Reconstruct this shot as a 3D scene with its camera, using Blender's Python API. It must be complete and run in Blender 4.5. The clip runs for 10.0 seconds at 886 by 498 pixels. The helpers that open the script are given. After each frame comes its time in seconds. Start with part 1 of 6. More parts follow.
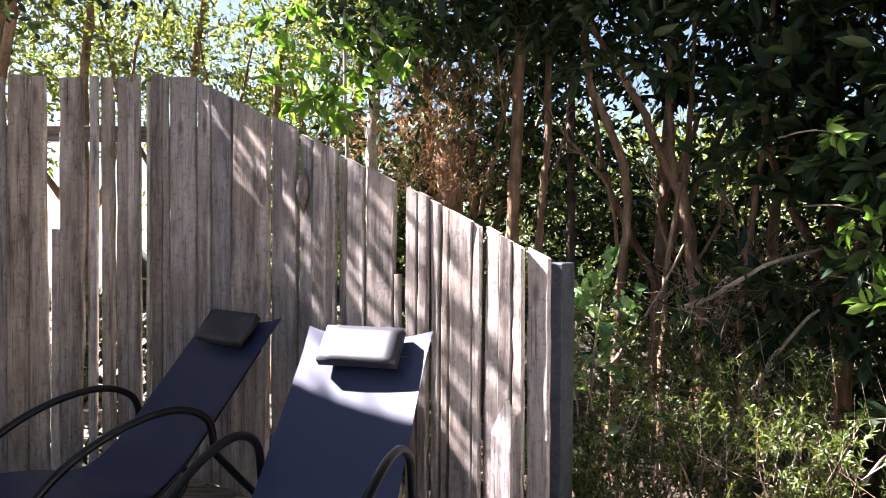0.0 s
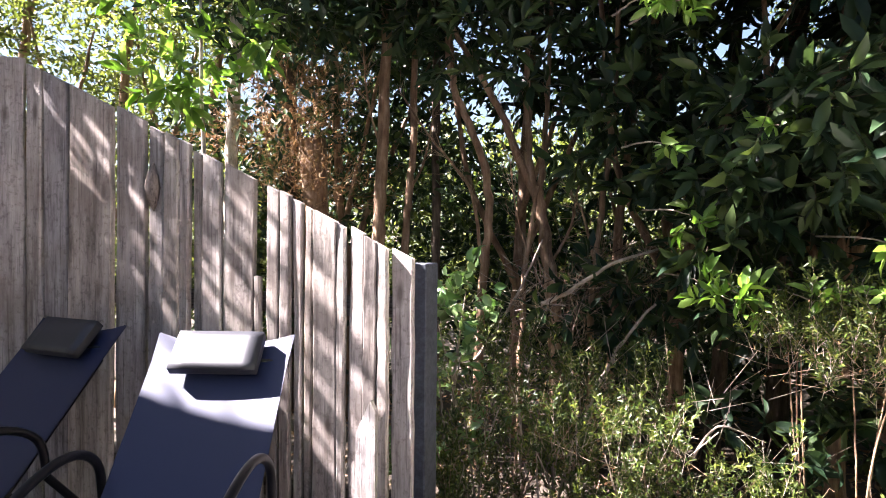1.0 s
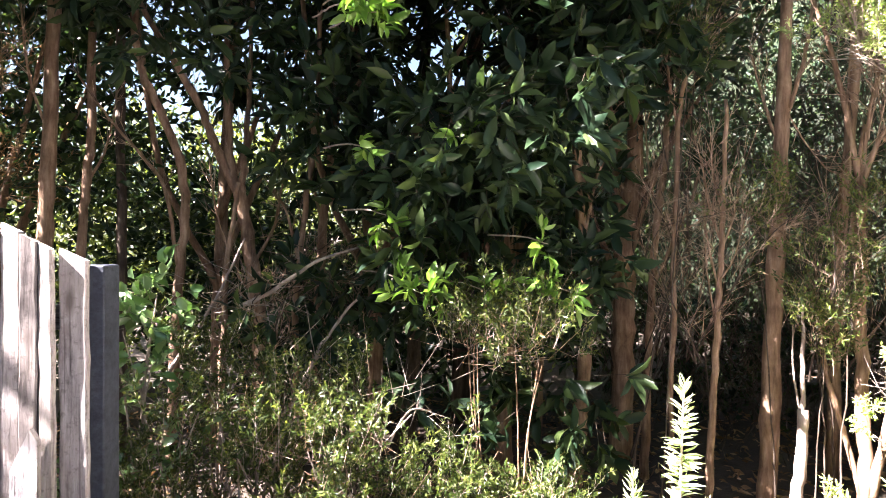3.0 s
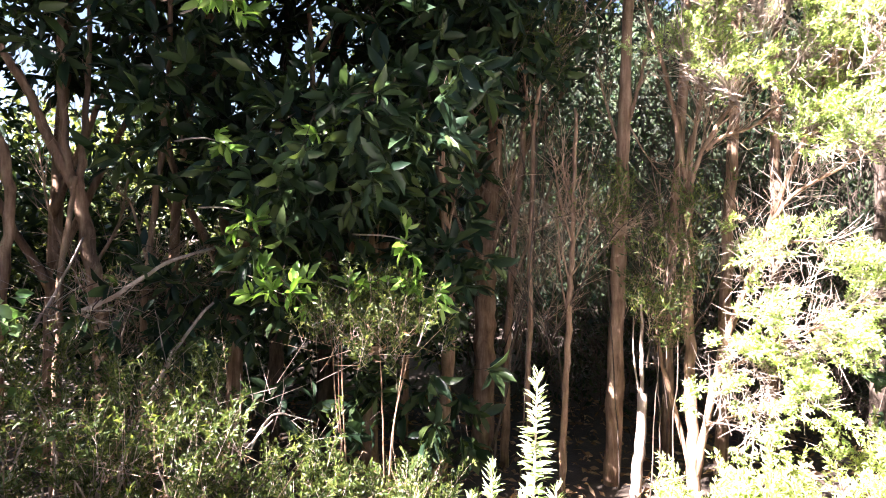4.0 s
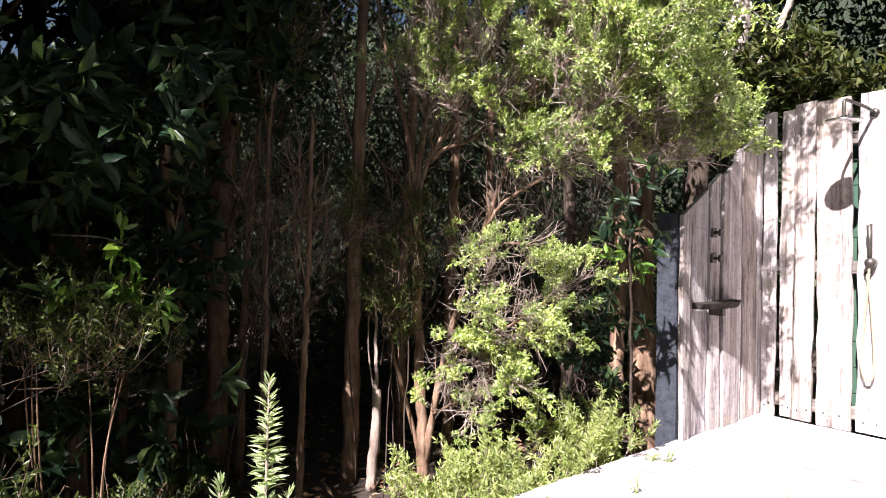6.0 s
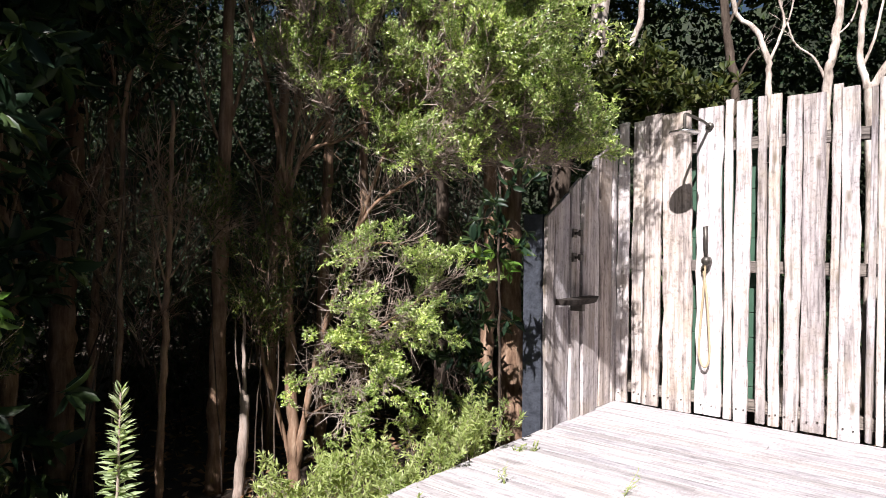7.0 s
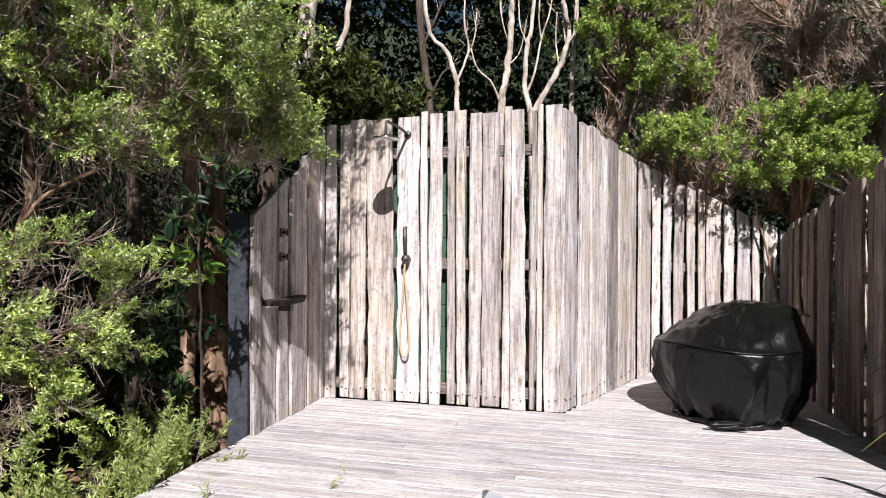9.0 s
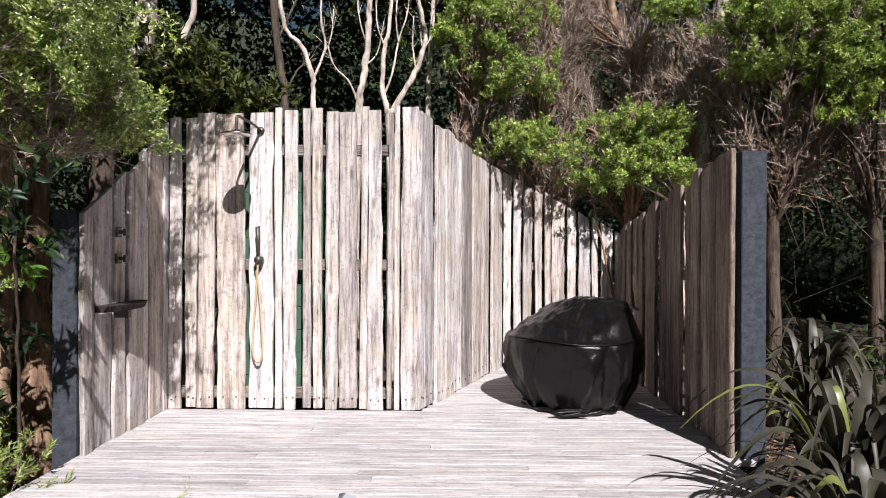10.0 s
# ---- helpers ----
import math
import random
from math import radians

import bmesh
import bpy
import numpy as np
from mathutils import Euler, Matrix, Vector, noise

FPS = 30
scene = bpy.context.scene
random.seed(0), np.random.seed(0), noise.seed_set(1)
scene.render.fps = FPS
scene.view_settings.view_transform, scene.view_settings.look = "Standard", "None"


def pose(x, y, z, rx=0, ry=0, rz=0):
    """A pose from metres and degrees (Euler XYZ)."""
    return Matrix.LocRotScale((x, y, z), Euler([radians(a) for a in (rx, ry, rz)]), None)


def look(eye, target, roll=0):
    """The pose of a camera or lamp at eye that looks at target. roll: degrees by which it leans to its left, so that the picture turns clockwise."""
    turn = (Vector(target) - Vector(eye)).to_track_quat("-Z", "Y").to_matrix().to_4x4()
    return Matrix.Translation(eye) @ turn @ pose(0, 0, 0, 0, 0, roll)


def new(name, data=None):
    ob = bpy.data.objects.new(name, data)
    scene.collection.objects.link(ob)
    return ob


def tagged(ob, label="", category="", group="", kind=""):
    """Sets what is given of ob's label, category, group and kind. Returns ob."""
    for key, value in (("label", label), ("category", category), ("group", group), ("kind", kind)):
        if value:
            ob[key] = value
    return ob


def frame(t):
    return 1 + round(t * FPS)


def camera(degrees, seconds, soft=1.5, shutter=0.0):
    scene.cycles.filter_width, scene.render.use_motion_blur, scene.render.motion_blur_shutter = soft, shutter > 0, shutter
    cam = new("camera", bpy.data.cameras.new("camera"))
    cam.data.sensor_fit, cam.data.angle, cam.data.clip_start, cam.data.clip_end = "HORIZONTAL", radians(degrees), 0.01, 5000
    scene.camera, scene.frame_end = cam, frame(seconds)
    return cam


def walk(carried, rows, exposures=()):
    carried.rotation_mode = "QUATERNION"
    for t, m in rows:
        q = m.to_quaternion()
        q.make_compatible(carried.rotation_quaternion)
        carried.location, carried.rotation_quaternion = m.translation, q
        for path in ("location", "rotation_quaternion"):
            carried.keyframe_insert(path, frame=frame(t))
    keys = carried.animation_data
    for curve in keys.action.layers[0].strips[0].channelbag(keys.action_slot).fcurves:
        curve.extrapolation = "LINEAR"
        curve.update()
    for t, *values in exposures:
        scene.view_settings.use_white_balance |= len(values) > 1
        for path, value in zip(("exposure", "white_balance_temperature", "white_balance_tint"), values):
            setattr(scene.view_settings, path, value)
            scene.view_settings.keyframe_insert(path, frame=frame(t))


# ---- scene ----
# ---- camera and its walk ----
cam = camera(70.8, 10.0, soft=0.3, shutter=0.1)
EYE, ARM = 1.3, 0.08
# seconds, yaw, pitch, roll: the camera turns on the spot, held a hand's width before its pivot
ROWS = [
    (0.0, -0.00, -1.13, 0.37),
    (0.5, -5.97, -1.08, 0.44),
    (1.0, -12.05, -0.97, 0.54),
    (1.5, -18.68, -0.93, 0.52),
    (2.0, -25.69, -0.87, 0.53),
    (2.5, -32.05, -0.85, 0.55),
    (4.0, -50.45, -0.82, 0.43),
    (4.5, -56.07, -0.73, 0.49),
    (5.0, -61.85, -0.65, 0.51),
    (5.5, -68.09, -0.52, 0.50),
    (7.0, -85.24, -0.35, 0.59),
    (7.5, -91.78, -0.32, 0.52),
    (8.0, -98.32, -0.26, 0.45),
    (8.5, -104.78, -0.22, 0.41),
    (9.0, -111.18, -0.18, 0.33),
    (9.5, -117.65, -0.10, 0.34),
    (10.0, -124.03, -0.08, 0.24),
]


def held(yaw, pitch, roll):
    a, p = radians(yaw), radians(pitch)
    eye = Vector((-ARM * math.sin(a), ARM * math.cos(a), EYE))
    return look(eye, eye + Vector((-math.sin(a) * math.cos(p), math.cos(a) * math.cos(p), math.sin(p))), roll)


# seconds, stops, kelvin, tint
EXPOSURES = [(0.0, 3.75, 6700, 17), (2.5, 4.3, 6700, 17), (4.0, 4.25, 6550, 22), (4.5, 3.9, 6500, 24), (5.0, 3.15, 6500, 24), (5.5, 2.4, 6500, 22), (7.0, 1.2, 6500, 12), (7.5, 1.04, 6500, 11), (8.0, 0.92, 6500, 10), (10.0, 0.86, 6500, 10)]
walk(cam, [(t, held(y, p, r)) for t, y, p, r in ROWS], EXPOSURES)

# ---- world and sun ----
SUN_EL, SUN_X, SUN_Y = 45.0, -0.96, 0.28
world = bpy.data.worlds.new("sky")
scene.world = world
world.use_nodes = True
wn = world.node_tree.nodes
sky = wn.new("ShaderNodeTexSky")
sky.sky_type, sky.sun_disc = "NISHITA", False
sky.sun_elevation, sky.sun_rotation = radians(SUN_EL), math.atan2(SUN_X, SUN_Y)
world.node_tree.links.new(sky.outputs[0], wn["Background"].inputs[0])
wn["Background"].inputs[1].default_value = 0.02
sun = new("sun", bpy.data.lights.new("sun", "SUN"))
sun.data.energy, sun.data.angle, sun.data.color = 5.0, radians(0.6), (1.0, 0.955, 0.965)
ce = math.cos(radians(SUN_EL))
sun.matrix_world = look((SUN_X * ce * 30, SUN_Y * ce * 30, math.sin(radians(SUN_EL)) * 30), (0, 0, 0))

# ---- materials ----
def mat(name, rough=0.6, metal=0.0, spec=0.5):
    m = bpy.data.materials.new(name)
    m.use_nodes = True
    b = m.node_tree.nodes["Principled BSDF"]
    b.inputs["Roughness"].default_value, b.inputs["Metallic"].default_value = rough, metal
    b.inputs["Specular IOR Level"].default_value = spec
    return m, m.node_tree.nodes, m.node_tree.links, b


def ramp(nodes, stops):
    r = nodes.new("ShaderNodeValToRGB")
    e = r.color_ramp.elements
    while len(e) < len(stops):
        e.new(0.5)
    for i, (pos, col) in enumerate(stops):
        e[i].position, e[i].color = pos, (*col, 1)
    return r


def noise_node(nodes, links, vec, scale, detail=4.0, rough=0.6):
    n = nodes.new("ShaderNodeTexNoise")
    n.inputs["Scale"].default_value, n.inputs["Detail"].default_value, n.inputs["Roughness"].default_value = scale, detail, rough
    links.new(vec, n.inputs["Vector"])
    return n


def mixed(nodes, links, kind, fac, a, b):
    m = nodes.new("ShaderNodeMix")
    m.data_type, m.blend_type = "RGBA", kind
    if isinstance(fac, float):
        m.inputs[0].default_value = fac
    else:
        links.new(fac, m.inputs[0])
    for k, v in ((6, a), (7, b)):
        if isinstance(v, tuple):
            m.inputs[k].default_value = (*v, 1)
        else:
            links.new(v, m.inputs[k])
    return m.outputs[2]


def bumped(nodes, links, bsdf, height, strength, dist):
    b = nodes.new("ShaderNodeBump")
    b.inputs["Strength"].default_value, b.inputs["Distance"].default_value = strength, dist
    links.new(height, b.inputs["Height"])
    links.new(b.outputs[0], bsdf.inputs["Normal"])


def wood(name, stretch, dark, mid, light, stain, stain_amount, rough=0.85, relief=0.004, checks=0.85, knots=True, mottle=0.85, tones=1.0):
    """Weathered timber: long grain, cracks, blotches and a tone of its own for each board."""
    m, n, l, b = mat(name, rough, spec=0.25)
    co = n.new("ShaderNodeTexCoord")
    info = n.new("ShaderNodeObjectInfo")
    off = n.new("ShaderNodeVectorMath")
    off.operation = "MULTIPLY_ADD"
    off.inputs[1].default_value = (1, 1, 1)
    l.new(co.outputs["Object"], off.inputs[0])
    shift = n.new("ShaderNodeVectorMath")
    shift.operation = "SCALE"
    shift.inputs[0].default_value = (7.3, 5.1, 9.7)
    l.new(info.outputs["Random"], shift.inputs["Scale"])
    l.new(shift.outputs[0], off.inputs[2])
    mp = n.new("ShaderNodeMapping")
    mp.inputs["Scale"].default_value = stretch
    l.new(off.outputs[0], mp.inputs["Vector"])
    grain = noise_node(n, l, mp.outputs[0], 1.0, 8.0, 0.68)
    fine = noise_node(n, l, mp.outputs[0], 2.3, 7.0, 0.75)
    blotch = noise_node(n, l, off.outputs[0], 3.0, 5.0, 0.62)
    pm = n.new("ShaderNodeMapping")
    pm.inputs["Scale"].default_value = tuple(3.0 if s < 10 else 13.0 for s in stretch)
    l.new(off.outputs[0], pm.inputs["Vector"])
    patch = noise_node(n, l, pm.outputs[0], 1.0, 7.0, 0.72)
    r1 = ramp(n, [(0.30, dark), (0.44, mid), (0.62, light)])
    l.new(grain.outputs["Fac"], r1.inputs[0])
    crack = ramp(n, [(0.365, (0.045, 0.038, 0.035)), (0.43, (0.62, 0.60, 0.60)), (0.55, (1.1, 1.09, 1.09))])
    l.new(fine.outputs["Fac"], crack.inputs[0])
    c = mixed(n, l, "MULTIPLY", checks, r1.outputs[0], crack.outputs[0])
    hm = n.new("ShaderNodeMapping")
    hm.inputs["Scale"].default_value = tuple(2.0 if s < 10 else 95.0 for s in stretch)
    l.new(off.outputs[0], hm.inputs["Vector"])
    hair = noise_node(n, l, hm.outputs[0], 1.0, 2.0, 0.5)
    rh = ramp(n, [(0.315, (0.10, 0.085, 0.075)), (0.365, (1, 1, 1))])
    l.new(hair.outputs["Fac"], rh.inputs[0])
    c = mixed(n, l, "MULTIPLY", checks, c, rh.outputs[0])
    weathered = ramp(n, [(0.36, (0.5, 0.48, 0.49)), (0.47, (0.9, 0.89, 0.91)), (0.6, (1.1, 1.09, 1.07))])
    l.new(patch.outputs["Fac"], weathered.inputs[0])
    c = mixed(n, l, "MULTIPLY", mottle, c, weathered.outputs[0])
    speck = noise_node(n, l, off.outputs[0], 34.0, 4.0, 0.7)
    rs = ramp(n, [(0.36, (0.45, 0.43, 0.42)), (0.46, (1, 1, 1))])
    l.new(speck.outputs["Fac"], rs.inputs[0])
    c = mixed(n, l, "MULTIPLY", mottle * 0.7, c, rs.outputs[0])
    rb = ramp(n, [(0.47, (0, 0, 0)), (0.66, (1, 1, 1))])
    l.new(blotch.outputs["Fac"], rb.inputs[0])
    amt = n.new("ShaderNodeMath")
    amt.operation = "MULTIPLY"
    amt.inputs[1].default_value = stain_amount
    l.new(rb.outputs[0], amt.inputs[0])
    c = mixed(n, l, "MIX", amt.outputs[0], c, stain)
    if knots:
        km = n.new("ShaderNodeMapping")
        km.inputs["Scale"].default_value = tuple(2.2 if s < 10 else 7.0 for s in stretch)
        l.new(off.outputs[0], km.inputs["Vector"])
        vor = n.new("ShaderNodeTexVoronoi")
        vor.inputs["Scale"].default_value = 1.0
        l.new(km.outputs[0], vor.inputs["Vector"])
        rk = ramp(n, [(0.05, (0.85, 0.85, 0.85)), (0.16, (0, 0, 0))])
        l.new(vor.outputs["Distance"], rk.inputs[0])
        c = mixed(n, l, "MIX", rk.outputs[0], c, tuple(v * 0.45 for v in stain))
    tone = ramp(n, [(0.0, (0.52, 0.49, 0.47)), (0.16, (1.12, 1.08, 1.02)), (0.33, (0.72, 0.71, 0.74)), (0.5, (1.0, 0.95, 0.88)), (0.66, (0.84, 0.77, 0.70)), (0.83, (1.15, 1.13, 1.12)), (1.0, (0.66, 0.62, 0.6))])
    l.new(info.outputs["Random"], tone.inputs[0])
    c = mixed(n, l, "MULTIPLY", tones, c, tone.outputs[0])
    l.new(c, b.inputs["Base Color"])
    h = n.new("ShaderNodeMath")
    h.operation = "ADD"
    l.new(grain.outputs["Fac"], h.inputs[0])
    l.new(fine.outputs["Fac"], h.inputs[1])
    bumped(n, l, b, h.outputs[0], 0.8, relief)
    return m


def leaf(name, cols, rough=0.42, glow=0.35, spec=0.5, through_col=None, clump=False):
    """A leaf: each leaf its own tone, some light passing through it."""
    m, n, l, b = mat(name, rough, spec=spec)
    geo = n.new("ShaderNodeNewGeometry")
    k = len(cols) - 1
    r = ramp(n, [(i / k, c) for i, c in enumerate(cols)])
    l.new(geo.outputs["Random Per Island"], r.inputs[0])
    co = n.new("ShaderNodeTexCoord")
    big = noise_node(n, l, co.outputs["Object"], 1.7, 3.0)
    rb = ramp(n, [(0.3, (0.62, 0.66, 0.6)), (0.7, (1.2, 1.15, 1.1))])
    l.new(big.outputs["Fac"], rb.inputs[0])
    c = mixed(n, l, "MULTIPLY", 1.0, r.outputs[0], rb.outputs[0])
    if clump:
        # sprigs differ from each other in tone
        mid = noise_node(n, l, co.outputs["Object"], 8.0, 2.0)
        rm = ramp(n, [(0.36, (0.6, 0.64, 0.62)), (0.5, (1.0, 1.0, 1.0)), (0.66, (1.25, 1.2, 1.05))])
        l.new(mid.outputs["Fac"], rm.inputs[0])
        c = mixed(n, l, "MULTIPLY", 1.0, c, rm.outputs[0])
    l.new(c, b.inputs["Base Color"])
    t = n.new("ShaderNodeBsdfTranslucent")
    tc = mixed(n, l, "MULTIPLY", 1.0, c, through_col or (1.4, 1.4, 0.75))
    l.new(tc, t.inputs[0])
    mix = n.new("ShaderNodeMixShader")
    mix.inputs[0].default_value = glow
    l.new(b.outputs[0], mix.inputs[1])
    l.new(t.outputs[0], mix.inputs[2])
    l.new(mix.outputs[0], n["Material Output"].inputs[0])
    return m


def bark(name, dark, mid, light, scale=(14, 14, 2.2), relief=0.012):
    m, n, l, b = mat(name, 0.9, spec=0.2)
    co = n.new("ShaderNodeTexCoord")
    mp = n.new("ShaderNodeMapping")
    mp.inputs["Scale"].default_value = scale
    l.new(co.outputs["Object"], mp.inputs["Vector"])
    g = noise_node(n, l, mp.outputs[0], 1.6, 8.0, 0.7)
    r = ramp(n, [(0.3, dark), (0.5, mid), (0.7, light)])
    l.new(g.outputs["Fac"], r.inputs[0])
    p = noise_node(n, l, co.outputs["Object"], 5.0, 4.0)
    rp = ramp(n, [(0.35, (0.6, 0.58, 0.56)), (0.65, (1.1, 1.1, 1.1))])
    l.new(p.outputs["Fac"], rp.inputs[0])
    l.new(mixed(n, l, "MULTIPLY", 1.0, r.outputs[0], rp.outputs[0]), b.inputs["Base Color"])
    bumped(n, l, b, g.outputs["Fac"], 1.0, relief)
    return m


def plain(name, a, b2, rough, scale=20.0, metal=0.0, spec=0.5, relief=0.001):
    m, n, l, b = mat(name, rough, metal, spec)
    co = n.new("ShaderNodeTexCoord")
    g = noise_node(n, l, co.outputs["Object"], scale, 6.0, 0.65)
    r = ramp(n, [(0.3, a), (0.7, b2)])
    l.new(g.outputs["Fac"], r.inputs[0])
    l.new(r.outputs[0], b.inputs["Base Color"])
    rr = n.new("ShaderNodeMapRange")
    rr.inputs[3].default_value, rr.inputs[4].default_value = rough * 0.8, min(1.0, rough * 1.2)
    l.new(g.outputs["Fac"], rr.inputs[0])
    l.new(rr.outputs[0], b.inputs["Roughness"])
    bumped(n, l, b, g.outputs["Fac"], 0.5, relief)
    return m


PALE_WOOD = wood("weathered pale timber", (17, 17, 0.9), (0.19, 0.165, 0.155), (0.495, 0.475, 0.47), (0.705, 0.69, 0.69), (0.40, 0.34, 0.26), 0.45, relief=0.006, checks=0.6)
GREY_WOOD = wood("weathered grey timber", (15, 15, 1.1), (0.15, 0.135, 0.13), (0.40, 0.375, 0.36), (0.56, 0.535, 0.52), (0.27, 0.22, 0.195), 0.5, relief=0.004, checks=0.5)
DECK_WOOD = wood("silvered decking", (1.4, 52, 52), (0.295, 0.283, 0.285), (0.40, 0.387, 0.39), (0.535, 0.522, 0.525), (0.30, 0.275, 0.275), 0.4, relief=0.003, checks=0.3, knots=False, mottle=0.65, tones=0.5)
POST_WOOD = wood("sawn grey post", (20, 20, 26), (0.020, 0.024, 0.032), (0.036, 0.042, 0.054), (0.055, 0.063, 0.080), (0.030, 0.033, 0.041), 0.4, relief=0.002, checks=0.3, knots=False, mottle=0.1, tones=0.3)
# darker timber: the side fence's shade is put into its colour
BROWN_WOOD = wood("brown timber toned for shade", (22, 22, 1.3), (0.08, 0.066, 0.056), (0.23, 0.195, 0.17), (0.37, 0.325, 0.29), (0.13, 0.105, 0.085), 0.5, checks=0.7)
# rail timber with shade put into its colour
RAIL_WOOD = wood("shade-toned rail timber", (2, 40, 40), (0.10, 0.09, 0.08), (0.20, 0.18, 0.16), (0.30, 0.28, 0.25), (0.12, 0.10, 0.09), 0.4)
BARK_BROWN = bark("stringy brown bark", (0.10, 0.06, 0.04), (0.27, 0.175, 0.115), (0.44, 0.32, 0.23))
BARK_PALE = bark("pale stripped bark", (0.14, 0.11, 0.09), (0.54, 0.47, 0.41), (0.78, 0.73, 0.66), scale=(9, 9, 2.6))
# dark bark; on some trunks its darkness replaces shade
BARK_DARK = bark("dark and shade-toned bark", (0.03, 0.022, 0.017), (0.085, 0.065, 0.05), (0.16, 0.125, 0.10))
BARK_BLACK = bark("blackened slab wood", (0.012, 0.010, 0.009), (0.035, 0.029, 0.025), (0.085, 0.07, 0.06))
TWIG = bark("dry grey twig", (0.20, 0.15, 0.12), (0.38, 0.31, 0.26), (0.55, 0.47, 0.41))
TWIG_BROWN = bark("dry brown twig", (0.18, 0.12, 0.085), (0.36, 0.25, 0.18), (0.52, 0.40, 0.31))
# dark leaf; on undergrowth and far woods its colour also stands for shade
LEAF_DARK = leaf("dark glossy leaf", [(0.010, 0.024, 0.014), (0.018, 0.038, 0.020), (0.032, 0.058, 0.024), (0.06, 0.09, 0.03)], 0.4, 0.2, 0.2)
LEAF_NEW = leaf("fresh green leaf", [(0.07, 0.16, 0.025), (0.13, 0.26, 0.045), (0.23, 0.36, 0.09)], 0.4, 0.42)
LEAF_TEA = leaf("fine tea tree leaf", [(0.10, 0.17, 0.028), (0.26, 0.38, 0.07), (0.46, 0.56, 0.17), (0.72, 0.77, 0.44)], 0.32, 0.25, 0.9, (1.1, 1.25, 0.85), clump=True)
LEAF_PAD = leaf("bright tea tree tip", [(0.10, 0.17, 0.035), (0.23, 0.34, 0.07), (0.40, 0.50, 0.14), (0.60, 0.65, 0.30)], 0.36, 0.28, 0.6, (1.1, 1.3, 0.7), clump=True)
LEAF_FAR = leaf("woodland leaf", [(0.022, 0.036, 0.012), (0.045, 0.062, 0.02), (0.08, 0.10, 0.032), (0.14, 0.15, 0.06)], 0.5, 0.3, 0.15)
# brighter woodland leaf: sunlight is put into its colour
LEAF_SUN = leaf("sun-toned woodland leaf", [(0.05, 0.075, 0.022), (0.11, 0.14, 0.04), (0.20, 0.23, 0.085)], 0.4, 0.45)
LEAF_DEAD = leaf("dead brown leaf", [(0.16, 0.095, 0.05), (0.27, 0.17, 0.10), (0.38, 0.27, 0.18)], 0.8, 0.2, 0.2, (1.2, 1.0, 0.7))
LEAF_SHRUB = leaf("low shrub leaf", [(0.025, 0.046, 0.009), (0.057, 0.09, 0.017), (0.165, 0.19, 0.05)], 0.45, 0.35, clump=True)
LEAF_EDGE = leaf("bright needle leaf", [(0.23, 0.30, 0.09), (0.35, 0.43, 0.15), (0.50, 0.55, 0.27)], 0.4, 0.4)
LEAF_ROUND = leaf("pale round leaf", [(0.05, 0.12, 0.035), (0.11, 0.22, 0.07), (0.26, 0.38, 0.18)], 0.28, 0.25, 0.8)
LEAF_PALE = leaf("pale spike leaf", [(0.30, 0.40, 0.20), (0.40, 0.50, 0.28), (0.48, 0.55, 0.36)], 0.5, 0.4)
LEAF_FLAX = leaf("bronze flax leaf", [(0.028, 0.024, 0.022), (0.05, 0.046, 0.038), (0.085, 0.085, 0.055)], 0.45, 0.12, 0.3, (1.3, 1.2, 0.8))
LEAF_FLAX_NEW = leaf("olive flax leaf", [(0.16, 0.20, 0.05), (0.22, 0.25, 0.08)], 0.38, 0.25)
SOIL = plain("leaf-littered soil", (0.018, 0.013, 0.009), (0.07, 0.05, 0.034), 0.95, 9.0, relief=0.03)
# backdrop colour with the depth and shade of woods put in
WOODS = plain("shade-toned woodland", (0.006, 0.010, 0.004), (0.03, 0.045, 0.016), 0.95, 1.6, relief=0.2)
SLING = plain("navy mesh sling", (0.009, 0.015, 0.050), (0.014, 0.021, 0.064), 0.5, 300.0, spec=0.5)
PILLOW = plain("black padded headrest", (0.016, 0.017, 0.023), (0.023, 0.024, 0.031), 0.5, 200.0, spec=0.5)
TUBE = plain("black powder-coated steel", (0.004, 0.004, 0.006), (0.007, 0.007, 0.010), 0.35, 40.0, spec=0.25)
VINYL = plain("black vinyl cover", (0.003, 0.0028, 0.003), (0.006, 0.0057, 0.006), 0.25, 5.0, spec=0.32, relief=0.035)
CHROME = plain("dull chrome", (0.45, 0.44, 0.42), (0.6, 0.59, 0.57), 0.25, 30.0, metal=1.0)
IRON = plain("weathered bronze metal", (0.05, 0.045, 0.04), (0.11, 0.10, 0.085), 0.45, 40.0, metal=0.6)
HOSE = plain("brass coloured hose", (0.36, 0.28, 0.17), (0.48, 0.39, 0.26), 0.4, 90.0)
GREEN_SHEET = plain("green corrugated sheet", (0.028, 0.075, 0.045), (0.045, 0.105, 0.065), 0.6, 8.0)
STONE = plain("grey plaster", (0.20, 0.21, 0.23), (0.30, 0.31, 0.33), 0.85, 7.0)


# ---- builders ----
def part(name, data, material, parent=None, label="", kind=""):
    """Links vertices and faces, or a bmesh, as one mesh object under a thing."""
    me = bpy.data.meshes.new(name)
    if isinstance(data, bmesh.types.BMesh):
        data.to_mesh(me)
        data.free()
    else:
        me.from_pydata(data[0], [], data[1])
    me.materials.append(material)
    ob = new(name, me)
    if parent is not None:
        ob.parent = parent
    return tagged(ob, label=label, kind=kind)


def thing(name, m, label, category, group="", kind=""):
    ob = new(name)
    ob.empty_display_size = 0.2
    ob.matrix_world = m
    return tagged(ob, label, category, group, kind)


def smooth(ob):
    for p in ob.data.polygons:
        p.use_smooth = True
    return ob


